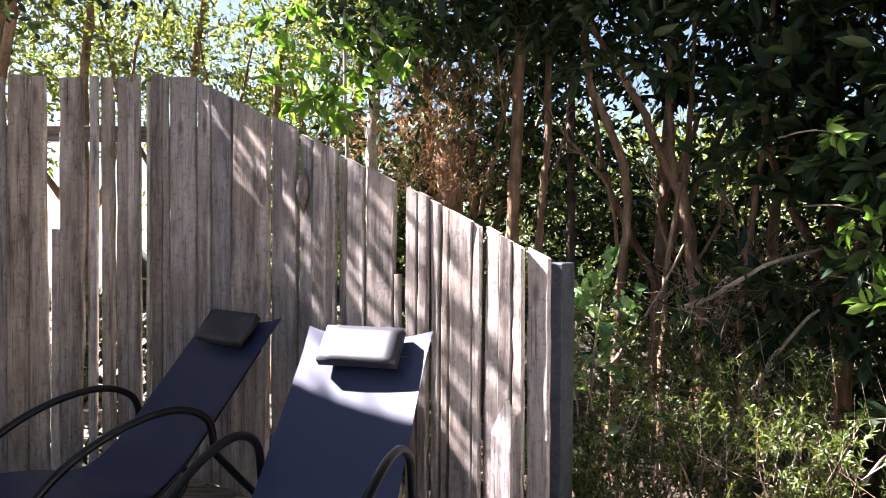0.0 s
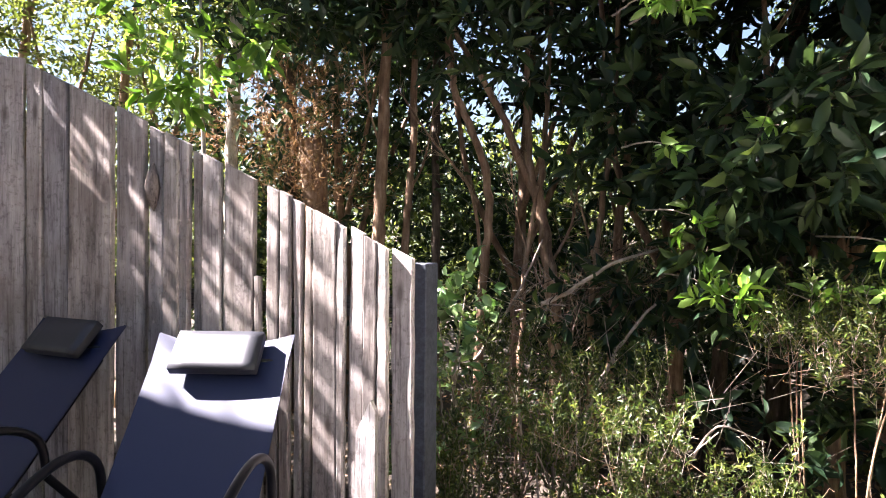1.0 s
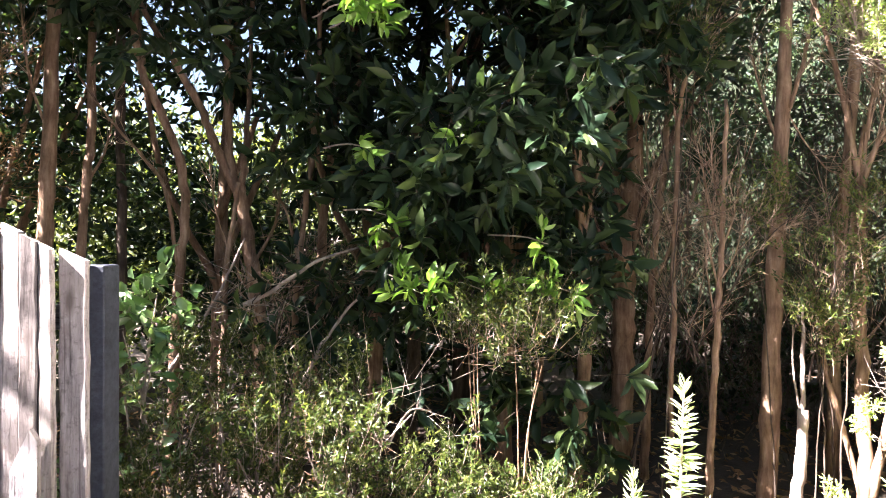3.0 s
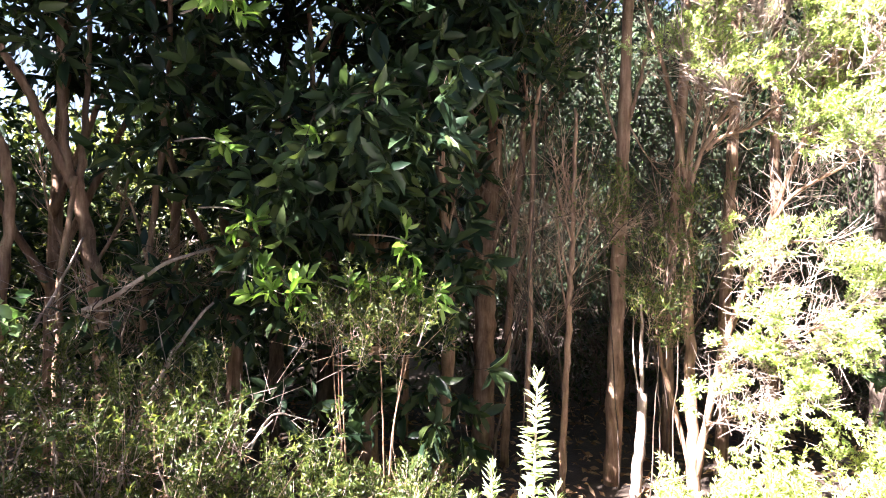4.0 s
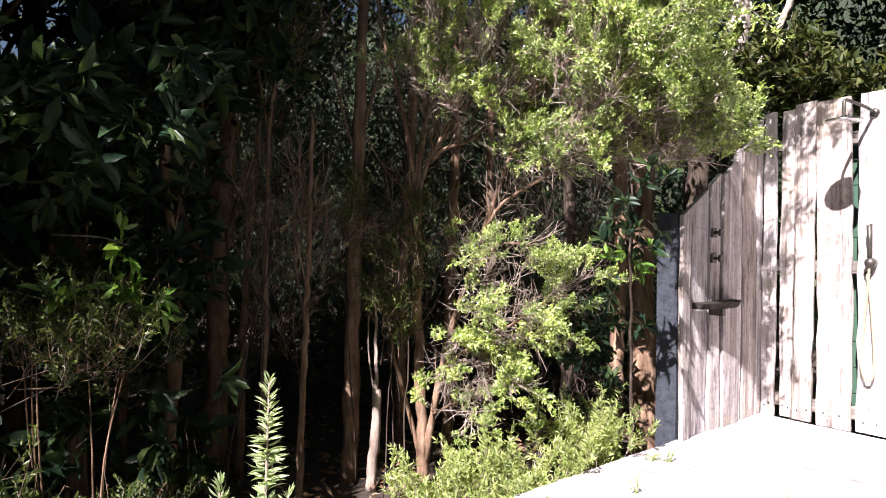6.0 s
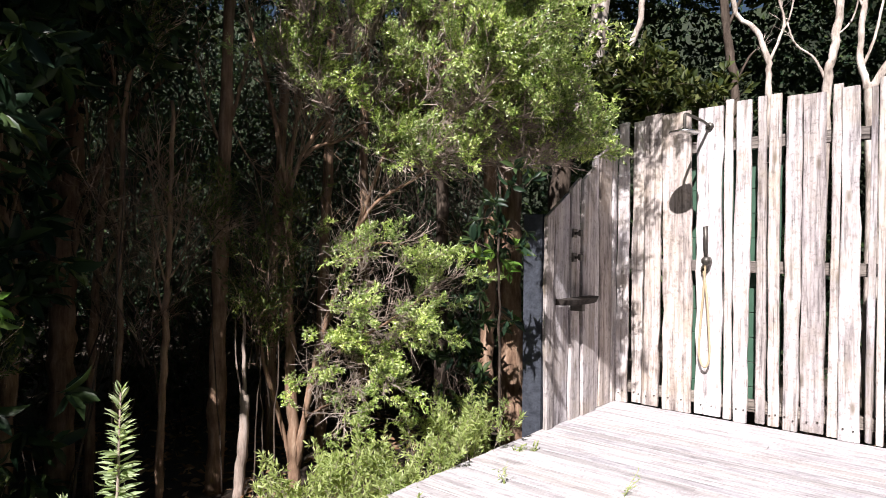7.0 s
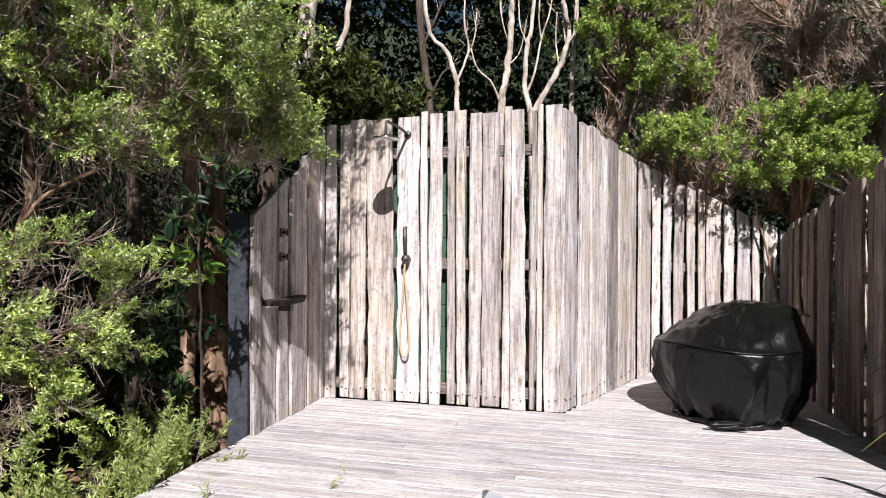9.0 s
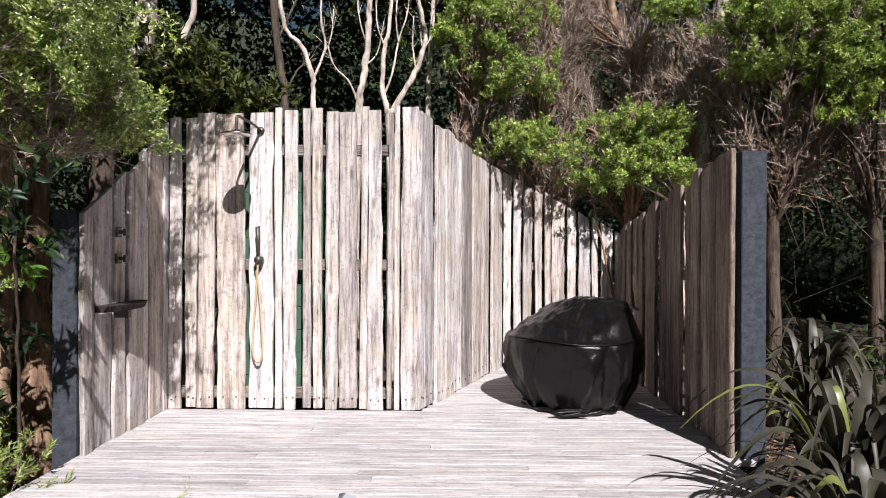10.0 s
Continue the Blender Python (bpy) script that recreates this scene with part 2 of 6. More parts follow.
def tube(points, radii, sides=8, closed=False):
    """Vertices and faces of a round bar along points."""
    pts = [Vector(p) for p in points]
    n = len(pts)
    rr = radii if isinstance(radii, (list, tuple)) else [radii] * n
    verts, faces = [], []
    side = None
    for i, p in enumerate(pts):
        a, b = (pts[i - 1], pts[(i + 1) % n]) if closed else (pts[max(i - 1, 0)], pts[min(i + 1, n - 1)])
        d = (b - a).normalized()
        if side is None:
            side = d.cross(Vector((0.31, 0.17, 0.93))).normalized()
        side = (side - d * side.dot(d)).normalized()
        up = d.cross(side)
        for k in range(sides):
            w = 2 * math.pi * k / sides
            verts.append(p + (side * math.cos(w) + up * math.sin(w)) * rr[i])
    for i in range(n if closed else n - 1):
        for k in range(sides):
            a, b = i * sides + k, i * sides + (k + 1) % sides
            c, d = ((i + 1) % n) * sides + (k + 1) % sides, ((i + 1) % n) * sides + k
            faces.append((a, b, c, d))
    if not closed:
        faces.append(tuple(range(sides - 1, -1, -1)))
        faces.append(tuple(range((n - 1) * sides, n * sides)))
    return verts, faces


def curve_through(points, steps=6):
    """A smooth run of points through the given ones."""
    p = [Vector(q) for q in points]
    p = [p[0] * 2 - p[1]] + p + [p[-1] * 2 - p[-2]]
    out = []
    for i in range(1, len(p) - 2):
        for s in range(steps):
            t = s / steps
            out.append(0.5 * (2 * p[i] + (p[i + 1] - p[i - 1]) * t + (2 * p[i - 1] - 5 * p[i] + 4 * p[i + 1] - p[i + 2]) * t * t
                              + (3 * p[i] - p[i - 1] - 3 * p[i + 1] + p[i + 2]) * t ** 3))
    out.append(p[-2])
    return out


def box(x0, x1, y0, y1, z0, z1, bevel=0.0):
    bm = bmesh.new()
    bmesh.ops.create_cube(bm, size=1.0)
    for v in bm.verts:
        v.co = Vector(((x0 + x1) / 2 + v.co.x * (x1 - x0), (y0 + y1) / 2 + v.co.y * (y1 - y0), (z0 + z1) / 2 + v.co.z * (z1 - z0)))
    if bevel:
        bmesh.ops.bevel(bm, geom=bm.edges[:], offset=bevel, segments=1, affect="EDGES")
    return bm


def leaf_mesh(pos, along, size, width, fold=0.25, form="small", rng=None):
    """Leaves as real blades: pos and along are (n, 3), size and width (n,)."""
    n = len(pos)
    rng = rng or np.random.default_rng(1)
    along = along / (np.linalg.norm(along, axis=1, keepdims=True) + 1e-9)
    ref = rng.normal(size=(n, 3)) + np.array([0, 0, 0.6])
    side = np.cross(along, ref)
    side /= np.linalg.norm(side, axis=1, keepdims=True) + 1e-9
    nor = np.cross(side, along)
    L, Wd = size[:, None], width[:, None]
    if form == "small":
        v = np.stack([pos, pos + along * L * 0.5 + side * Wd * 0.5 + nor * Wd * fold, pos + along * L, pos + along * L * 0.5 - side * Wd * 0.5 + nor * Wd * fold], 1)
        f = np.array([[0, 1, 2], [0, 2, 3]])
    else:
        m1 = pos + along * L * 0.33 + nor * L * 0.03
        m2 = pos + along * L * 0.68 + nor * L * 0.015
        tip = pos + along * L - nor * L * 0.08
        v = np.stack([pos, m1 + side * Wd * 0.46 + nor * Wd * fold, m1, m1 - side * Wd * 0.46 + nor * Wd * fold,
                      m2 + side * Wd * 0.42 + nor * Wd * fold, m2, m2 - side * Wd * 0.42 + nor * Wd * fold, tip], 1)
        f = np.array([[0, 1, 2], [0, 2, 3], [1, 4, 2], [4, 5, 2], [2, 5, 3], [5, 6, 3], [4, 7, 5], [5, 7, 6]])
    k = v.shape[1]
    verts = v.reshape(-1, 3)
    faces = (f[None] + (np.arange(n) * k)[:, None, None]).reshape(-1, 3)
    return verts, faces


def quick_mesh(name, verts, faces, material, parent=None, label="", kind=""):
    """A large triangle mesh, linked fast."""
    me = bpy.data.meshes.new(name)
    nf = len(faces)
    me.vertices.add(len(verts))
    me.vertices.foreach_set("co", np.asarray(verts, np.float32).ravel())
    me.loops.add(nf * 3)
    me.loops.foreach_set("vertex_index", np.asarray(faces, np.int32).ravel())
    me.polygons.add(nf)
    me.polygons.foreach_set("loop_start", np.arange(nf, dtype=np.int32) * 3)
    me.update(calc_edges=True)
    me.materials.append(material)
    ob = new(name, me)
    if parent is not None:
        ob.parent = parent
    return tagged(ob, label=label, kind=kind)


def in_clumps(clumps, count, rng, shell=0.45):
    """Points in ellipsoid clumps (x, y, z, rx, ry, rz), shared out by volume, and their ways outward."""
    c = np.array(clumps, float)
    vol = (c[:, 3] * c[:, 4] * c[:, 5]) ** 0.75
    pick = rng.choice(len(c), size=count, p=vol / vol.sum())
    d = rng.normal(size=(count, 3))
    d /= np.linalg.norm(d, axis=1, keepdims=True)
    r = shell + (1 - shell) * rng.random(count) ** 0.6
    r *= 0.85 + 0.3 * rng.random(count)
    return c[pick, :3] + d * r[:, None] * c[pick, 3:], d


def sprays(clumps, twigs, per_twig, twig_len, leaf_len, leaf_w, seed, up=0.25, droop=0.0, splay=0.9, form="small", shell=0.45, whorl=0.12):
    """Leafy twigs all through the clumps: leaf blades, and the twigs' ends for stems."""
    rng = np.random.default_rng(seed)
    base, out = in_clumps(clumps, twigs, rng, shell)
    way = out * 0.8 + rng.normal(size=out.shape) * 0.55 + np.array([0, 0, up - droop])
    way /= np.linalg.norm(way, axis=1, keepdims=True)
    tl = twig_len * (0.6 + 0.8 * rng.random(twigs))
    s = np.linspace(whorl, 1.0, per_twig)[None, :] + rng.normal(size=(twigs, per_twig)) * 0.03
    pos = base[:, None, :] + way[:, None, :] * (s * tl[:, None])[..., None]
    pos[..., 2] -= droop * (s * tl[:, None]) ** 2
    d = way[:, None, :] * (1.0 - 0.35 * splay) + rng.normal(size=pos.shape) * splay * 0.62
    n = twigs * per_twig
    size = leaf_len * (0.65 + 0.7 * rng.random(n))
    v, f = leaf_mesh(pos.reshape(-1, 3), d.reshape(-1, 3), size, size * leaf_w, form=form, rng=rng)
    return v, f, base, base + way * tl[:, None]


def plumes(bases, dirs, length, side, twigs, per, leaf, wide, seed):
    """Feathery branch ends: an axis, short side twigs along it, and fine leaves along those. Leaf blades, then stems."""
    rg = np.random.default_rng(seed)
    n = len(bases)
    dirs = dirs / (np.linalg.norm(dirs, axis=1, keepdims=True) + 1e-9)
    ln = length * (0.6 + 0.8 * rg.random(n))
    s = np.linspace(0.2, 1.0, twigs)[None, :] + rg.normal(size=(n, twigs)) * 0.03
    tb = bases[:, None, :] + dirs[:, None, :] * (s * ln[:, None])[..., None]
    perp = rg.normal(size=(n, twigs, 3))
    perp -= (perp * dirs[:, None, :]).sum(-1, keepdims=True) * dirs[:, None, :]
    perp /= np.linalg.norm(perp, axis=-1, keepdims=True) + 1e-9
    td = dirs[:, None, :] * 0.75 + perp * 0.75 + np.array([0, 0, 0.25])
    td /= np.linalg.norm(td, axis=-1, keepdims=True)
    tl = side * (1.25 - 0.6 * s) * (0.7 + 0.6 * rg.random((n, twigs)))
    q = np.linspace(0.15, 1.0, per)[None, None, :]
    lp = tb[:, :, None, :] + td[:, :, None, :] * (q * tl[..., None])[..., None]
    ld = td[:, :, None, :] * 0.7 + rg.normal(size=lp.shape) * 0.5
    m = n * twigs * per
    size = leaf * (0.65 + 0.7 * rg.random(m))
    v, f = leaf_mesh(lp.reshape(-1, 3), ld.reshape(-1, 3), size, size * wide, rng=rg)
    sv, sf = stems(np.concatenate([bases, tb.reshape(-1, 3)[::2]]), np.concatenate([bases + dirs * ln[:, None], (tb + td * tl[..., None]).reshape(-1, 3)[::2]]), 0.0016)
    return v, f, sv, sf


def stems(starts, ends, radius, every=1):
    """Thin three-sided twigs."""
    a, b = np.asarray(starts)[::every], np.asarray(ends)[::every]
    n = len(a)
    d = b - a
    s = np.cross(d, np.array([0.3, 0.2, 0.9]))
    s /= np.linalg.norm(s, axis=1, keepdims=True) + 1e-9
    t = np.cross(d / (np.linalg.norm(d, axis=1, keepdims=True) + 1e-9), s)
    ring = [s, -0.5 * s + 0.87 * t, -0.5 * s - 0.87 * t]
    v = np.stack([a + r * radius for r in ring] + [b + r * radius * 0.35 for r in ring], 1).reshape(-1, 3)
    q = np.array([[0, 1, 4], [0, 4, 3], [1, 2, 5], [1, 5, 4], [2, 0, 3], [2, 3, 5]])
    return v, (q[None] + (np.arange(n) * 6)[:, None, None]).reshape(-1, 3)


def at(az, d, z=0.0):
    """A place by its bearing (degrees clockwise from +y) and distance from the pivot."""
    return Vector((d * math.sin(radians(az)), d * math.cos(radians(az)), z))


DU = radians(-125.0)


def deck_at(u, n, z=0.0):
    """A place in the deck's own square: u along the boards, n towards the garden door side."""
    return Vector((u * math.cos(DU) + n * math.sin(DU), u * math.sin(DU) - n * math.cos(DU), z))


def limb(points, r0, r1, wob=0.0, seed=0, sides=7, steps=6):
    """A tapering, slightly crooked limb."""
    rng = random.Random(seed)
    c = curve_through(points, steps)
    n = len(c)
    for i in range(1, n):
        c[i] = c[i] + Vector((rng.uniform(-wob, wob), rng.uniform(-wob, wob), 0))
    rad = [(r0 + (r1 - r0) * i / (n - 1)) * rng.uniform(0.9, 1.1) for i in range(n)]
    return tube(c, rad, sides)

# ---- ground and decks ----
LOW = -0.15
GROUND = -0.45


def ground_height(x, y):
    r = math.hypot(x, y)
    return GROUND + 0.05 * noise.noise((x * 0.5, y * 0.5, 0)) + max(0.0, r - 9) * 0.03


gv, gf = [], []
RINGS = [0, 1.5, 2.5, 3.5, 4.5, 5.5, 7, 9, 12, 18, 30, 60, 150, 400, 1500]
SECT = 64
for r in RINGS:
    for k in range(SECT):
        a = 2 * math.pi * k / SECT
        x, y = r * math.cos(a), r * math.sin(a)
        gv.append((x, y, ground_height(x, y) if r < 60 else 1.5))
for i in range(len(RINGS) - 1):
    for k in range(SECT):
        a, b = i * SECT + k, i * SECT + (k + 1) % SECT
        gf.append((a, b, b + SECT, a + SECT))
tagged(smooth(part("ground", (gv, gf), SOIL)), "dark soil with leaf litter under the trees", "ground", kind="structure")


def plank(length, w, th, seed, seg=3):
    """One deck board along x, its top at z = 0, ends a little rough."""
    rng = random.Random(seed)
    v, f = [], []
    for i in range(seg + 1):
        x = length * (i / seg - 0.5)
        e = rng.uniform(-0.0012, 0.0012)
        h = rng.uniform(-0.0015, 0.0015)
        v += [(x, -w / 2 + e, -th), (x, -w / 2 + e, h - 0.003), (x, -w / 2 + 0.004 + e, h), (x, w / 2 - 0.004 + e, h), (x, w / 2 + e, h - 0.003), (x, w / 2 + e, -th)]
    for i in range(seg):
        for k in range(6):
            a, b = i * 6 + k, i * 6 + (k + 1) % 6
            f.append((a, a + 6, b + 6, b))
    f += [(0, 1, 2, 3, 4, 5), tuple(seg * 6 + k for k in (5, 4, 3, 2, 1, 0))]
    return v, f


# ---- fences ----
def board_mesh(w, h0, h1, th, seed, live=0.006, seg=15):
    """An upright rough-sawn board, x across, y through, from z=0; its top falls from h0 to h1."""
    rng = random.Random(seed)
    live = min(live, 0.11 * w)
    v, f = [], []
    ph, am = rng.uniform(0, 6), live * rng.uniform(0.4, 1.6)
    bow = rng.uniform(-0.006, 0.006)
    for i in range(seg + 1):
        t = i / seg
        l = -w / 2 + am * math.sin(ph + t * 5.1) * 0.5 + rng.uniform(-live, live) * 0.5
        r = w / 2 + am * math.sin(ph * 1.7 + t * 4.3) * 0.5 + rng.uniform(-live, live) * 0.5
        zl, zr = t * h0, t * h1
        y = bow * math.sin(t * 3.1) + rng.uniform(-0.001, 0.001)
        c = min(0.006, w * 0.15)
        v += [(l, y + th, zl), (l, y + c, zl), (l + c, y, zl), (r - c, y, zr), (r, y + c, zr), (r, y + th, zr)]
    for i in range(seg):
        for k in range(6):
            a, b = i * 6 + k, i * 6 + (k + 1) % 6
            f.append((a, b, b + 6, a + 6))
    f += [(5, 4, 3, 2, 1, 0), tuple(seg * 6 + k for k in range(6))]
    return v, f


def fence(name, p, q, z0, spans, top, material, label, seed, th=0.028, ragged=0.02, rails=(), posts=(), live=0.006, layers=None, inset=False, start=0.0, short=None, nails=False):
    """A fence from p to q, its face to the right of that way: boards (start, end), tops after top(s), rails and posts behind."""
    p, q = Vector(p), Vector(q)
    d = q - p
    length = d.length
    ob = thing(name, Matrix.Translation((p.x, p.y, z0)) @ Matrix.Rotation(math.atan2(d.y, d.x), 4, "Z"), label, "fence")
    rng = random.Random(seed)
    for i, (a, b) in enumerate(spans):
        jag, zb = rng.uniform(-ragged, ragged), rng.uniform(0.0, 0.006)
        ha, hb = top(a) - z0 + jag - zb, top(b) - z0 + jag - zb
        if short and i in short:
            ha = hb = short[i] - z0
        bd = part("board", board_mesh(b - a - (0.006 if material is PALE_WOOD else 0.004), ha, hb, th, seed * 100 + i, live), material, ob)
        bd.location = ((a + b) / 2, rng.uniform(-0.028, 0.008) + (layers or {}).get(i, 0.0), zb)
        bd.rotation_euler.y = rng.uniform(-0.005, 0.005)
        for k in range(2 if nails and b - a > 0.08 else 0):
            nx, nz = (k - 0.5) * (b - a) * 0.45 + rng.uniform(-0.008, 0.008), rng.uniform(0.07, 0.10)
            part("nail", tube([(nx, -0.008, nz), (nx, 0.012, nz)], 0.0065, 6), IRON, bd)
    for z in rails:
        s0, s1 = (0.15 if 0.05 in posts or inset else 0.01 + start), length - (0.12 if length - 0.05 in posts else 0.01)
        bm = box(s0, s1, th + 0.014, th + 0.06, -0.045, 0.045, 0.004)
        for v in bm.verts:
            v.co.z += min(z, top(s0 if v.co.x < length / 2 else s1) - 0.12) - z0
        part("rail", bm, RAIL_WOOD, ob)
    for s in posts:
        part("post", box(s - 0.05, s + 0.05, th + 0.008, th + 0.16, GROUND - z0, top(s) - z0 - 0.02, 0.005), POST_WOOD, ob)
    return ob


def lerp_top(*stops):
    def f(s):
        for (a, za), (b, zb) in zip(stops, stops[1:]):
            if s <= b:
                return za + (zb - za) * (s - a) / (b - a)
        return stops[-1][1]
    return f


def split_spans(length, seed, lo=0.10, hi=0.19, gap=0.008, big=0.0):
    rng = random.Random(seed)
    out, s = [], 0.0
    while s < length - lo * 0.6:
        w = min(rng.uniform(lo, hi), length - s)
        out.append((s, s + w))
        s += w + rng.uniform(0.2, 1.6) * gap + (big if rng.random() < 0.2 else 0)
    return out


# shower bay: a wing wall on the deck's edge, the shower wall, then a bay that steps back
NF, UE = -5.08, -2.30
SHOWER_SPANS = [(-2.290, -2.191), (-2.181, -2.085), (-2.076, -1.929), (-1.915, -1.685), (-1.662, -1.461), (-1.443, -1.379), (-1.365, -1.255), (-1.218, -1.150),
                (-1.141, -1.059), (-1.036, -0.931), (-0.922, -0.776), (-0.757, -0.694), (-0.685, -0.566), (-0.539, -0.493), (-0.480, -0.430), (-0.421, -0.285)]
WING_SPANS = [(-3.898, -4.006), (-4.019, -4.25), (-4.264, -4.409), (-4.424, -4.647), (-4.656, -4.733), (-4.75, -4.97), (-4.978, -5.06)]
BAY_SPANS = [(0.03, 0.123), (0.13, 0.30), (0.312, 0.475), (0.489, 0.68), (0.692, 0.91), (0.922, 1.16), (1.171, 1.41), (1.424, 1.715), (1.732, 2.04)]
BACK_SPANS = [(0.032, 0.124), (0.137, 0.229), (0.254, 0.353), (0.378, 0.464), (0.483, 0.551), (0.563, 0.711), (0.729, 0.834), (0.846, 0.988), (1.007, 1.08), (1.099, 1.234), (1.253, 1.326)]
fence("shower_fence", deck_at(UE, NF), deck_at(-0.28, NF), 0.0, [(a - UE, b - UE) for a, b in SHOWER_SPANS],
      lerp_top((0, 2.35), (0.5, 2.39), (2.02, 2.42)), PALE_WOOD, "tall fence of rough pale weathered upright boards at the outdoor shower", 3,
      rails=(2.09, 1.16, 0.12), live=0.017, nails=True, ragged=0.03, layers={k: 0.018 * (k * 5 % 3 - 1) for k in range(16)})
fence("wing_fence", deck_at(UE, -3.90), deck_at(UE, NF), 0.0, [(-3.90 - a, -3.90 - b) for a, b in WING_SPANS],
      lerp_top((0, 1.52), (0.35, 1.72), (0.8, 2.0), (1.18, 2.3)), PALE_WOOD, "short wing fence of broad slabs rising towards the shower", 4,
      rails=(1.2, 0.3), posts=(0.05,), live=0.016)
fence("bay_fence", deck_at(-0.28, NF + 0.05), deck_at(0.51, -6.92), 0.0, BAY_SPANS, lerp_top((0, 2.40), (1.2, 2.23), (2.05, 2.14)), PALE_WOOD,
      "sunlit fence of rough pale boards stepping down", 5, rails=(1.2, 0.3), live=0.014, inset=True, nails=True)
fence("back_fence", deck_at(0.51, -6.92), deck_at(1.84, -6.92), 0.0, BACK_SPANS, lerp_top((0, 2.14), (1.33, 1.47)), PALE_WOOD,
      "raked fence of pale boards behind the covered seat", 6, rails=(1.1, 0.3), live=0.014, nails=True)
SIDE_LEN = math.hypot(0.09, 2.94)
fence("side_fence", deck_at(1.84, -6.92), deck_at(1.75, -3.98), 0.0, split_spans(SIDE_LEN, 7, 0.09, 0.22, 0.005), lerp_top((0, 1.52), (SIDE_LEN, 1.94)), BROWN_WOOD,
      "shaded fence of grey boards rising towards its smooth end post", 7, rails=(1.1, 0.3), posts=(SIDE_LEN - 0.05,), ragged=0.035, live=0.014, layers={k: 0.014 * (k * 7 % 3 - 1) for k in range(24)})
# lounger corner
LC, LE = (-1.445, 3.75), (0.437, 2.643)
LEFT_X0 = -4.6
LEFT_SPANS = [(a - LEFT_X0, b - LEFT_X0) for a, b in ((-2.745, -2.578), (-2.565, -2.438), (-2.402, -2.318), (-2.265, -2.125), (-2.085, -2.035), (-2.008, -1.948),
                                                      (-1.918, -1.842), (-1.808, -1.768), (-1.718, -1.652), (-1.615, -1.449))]
LEFT_SPANS = [(1.70, 1.84)] + LEFT_SPANS
fence("left_fence", (LEFT_X0, 3.75, 0), (*LC, 0), LOW, LEFT_SPANS, lerp_top((0, 2.235), (3.2, 2.225)), GREY_WOOD, "tall gappy fence of grey boards behind the sun loungers", 8,
      rails=(1.9, 0.2), ragged=0.012, live=0.014, start=1.72)
# narrow boards added behind most gaps, placed to darken them in the view
back_spans = [(2.16, 2.205), (2.60, 2.66), (2.752, 2.80), (2.945, 2.99), (2.28, 2.342), (2.852, 2.876)]
fence("backing_boards", (LEFT_X0, 3.79, 0), (*LC, 0), LOW, back_spans, lambda s: 2.18, GREY_WOOD, "narrow grey boards behind the fence's gaps", 9, ragged=0.08, short={4: 1.33})
RAKE_SPANS = [(0.01, 0.119), (0.124, 0.294), (0.304, 0.583), (0.592, 0.773), (0.805, 0.891), (0.903, 0.99), (0.998, 1.053), (1.064, 1.115), (1.126, 1.232), (1.242, 1.407), (1.416, 1.455),
              (1.474, 1.538), (1.544, 1.599), (1.612, 1.66), (1.666, 1.704), (1.716, 1.834), (1.834, 1.875), (1.889, 1.96), (1.962, 2.023), (2.028, 2.08), (2.085, 2.185)]
fence("raked_fence", (*LC, 0), (*LE, 0), LOW, RAKE_SPANS, lerp_top((0, 2.2), (2.185, 1.21)), GREY_WOOD, "raked fence of grey boards dappled with sun", 10,
      rails=(1.0, 0.15), posts=(2.185 - 0.005,), ragged=0.012, short={10: 1.12})
# a loose pointed offcut and a big knot on the raked fence
RM = Matrix.Translation((*LC, LOW)) @ Matrix.Rotation(math.atan2(LE[1] - LC[1], LE[0] - LC[0]), 4, "Z")
cut = thing("loose_board", RM @ Matrix.Translation((2.0, -0.048, 0.004)), "short pointed offcut leaning on the raked fence", "board")
ov = [(x, y, z) for y in (-0.014, 0.014) for x, z in ((-0.045, 0.0), (0.045, 0.0), (0.045, 0.72), (0.02, 0.765), (-0.045, 0.62))]
part("offcut", (ov, [(0, 1, 2, 3, 4), (9, 8, 7, 6, 5)] + [(i, i + 5, (i + 1) % 5 + 5, (i + 1) % 5) for i in range(5)]), PALE_WOOD, cut)
knot = thing("wood_knot", RM @ Matrix.Translation((0.848, -0.012, 1.53 - LOW)), "swollen brown knot on a fence board", "knot")
smooth(part("burl", tube([(0, 0, -0.11), (0, -0.006, -0.06), (0.004, -0.012, 0.0), (0, -0.008, 0.06), (0, 0, 0.12)], [0.004, 0.026, 0.036, 0.028, 0.004], 12), BROWN_WOOD, knot))

# ---- decks, board by board ----
deck = tagged(new("floor"), "silvered timber deck of narrow boards", "deck", kind="structure")
deck.matrix_world = Matrix.Translation((0, 0, 0)) @ Matrix.Rotation(DU, 4, "Z")
PITCH, BW = 0.0945, 0.0895
k = 0
for i in range(-76, 6):
    y = i * PITCH
    u0 = UE - 0.03
    if y < NF - 0.02:
        u0 = max(u0, -0.28 + (NF + 0.05 - y) * 0.79 / 1.89)
        if y < -6.9:
            continue
    u1 = 1.86 if y < -3.95 else 1.70
    if y > -3.0:
        u1 = 0.95
    n_rng = random.Random(i)
    cuts = [u0] + ([u0 + (u1 - u0) * n_rng.uniform(0.25, 0.75)] if u1 - u0 > 2 and n_rng.random() < 0.7 else []) + [u1]
    for a, b in zip(cuts, cuts[1:]):
        ln = b - a - 0.0015
        ob = part("deck_board", plank(ln, BW, 0.03, k), DECK_WOOD, deck)
        # in the deck's own axes the second one points away from n
        ob.location = ((a + b) / 2, -y, n_rng.uniform(-0.002, 0.002))
        k += 1
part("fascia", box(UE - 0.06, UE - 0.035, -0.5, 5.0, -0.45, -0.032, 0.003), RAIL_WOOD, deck)
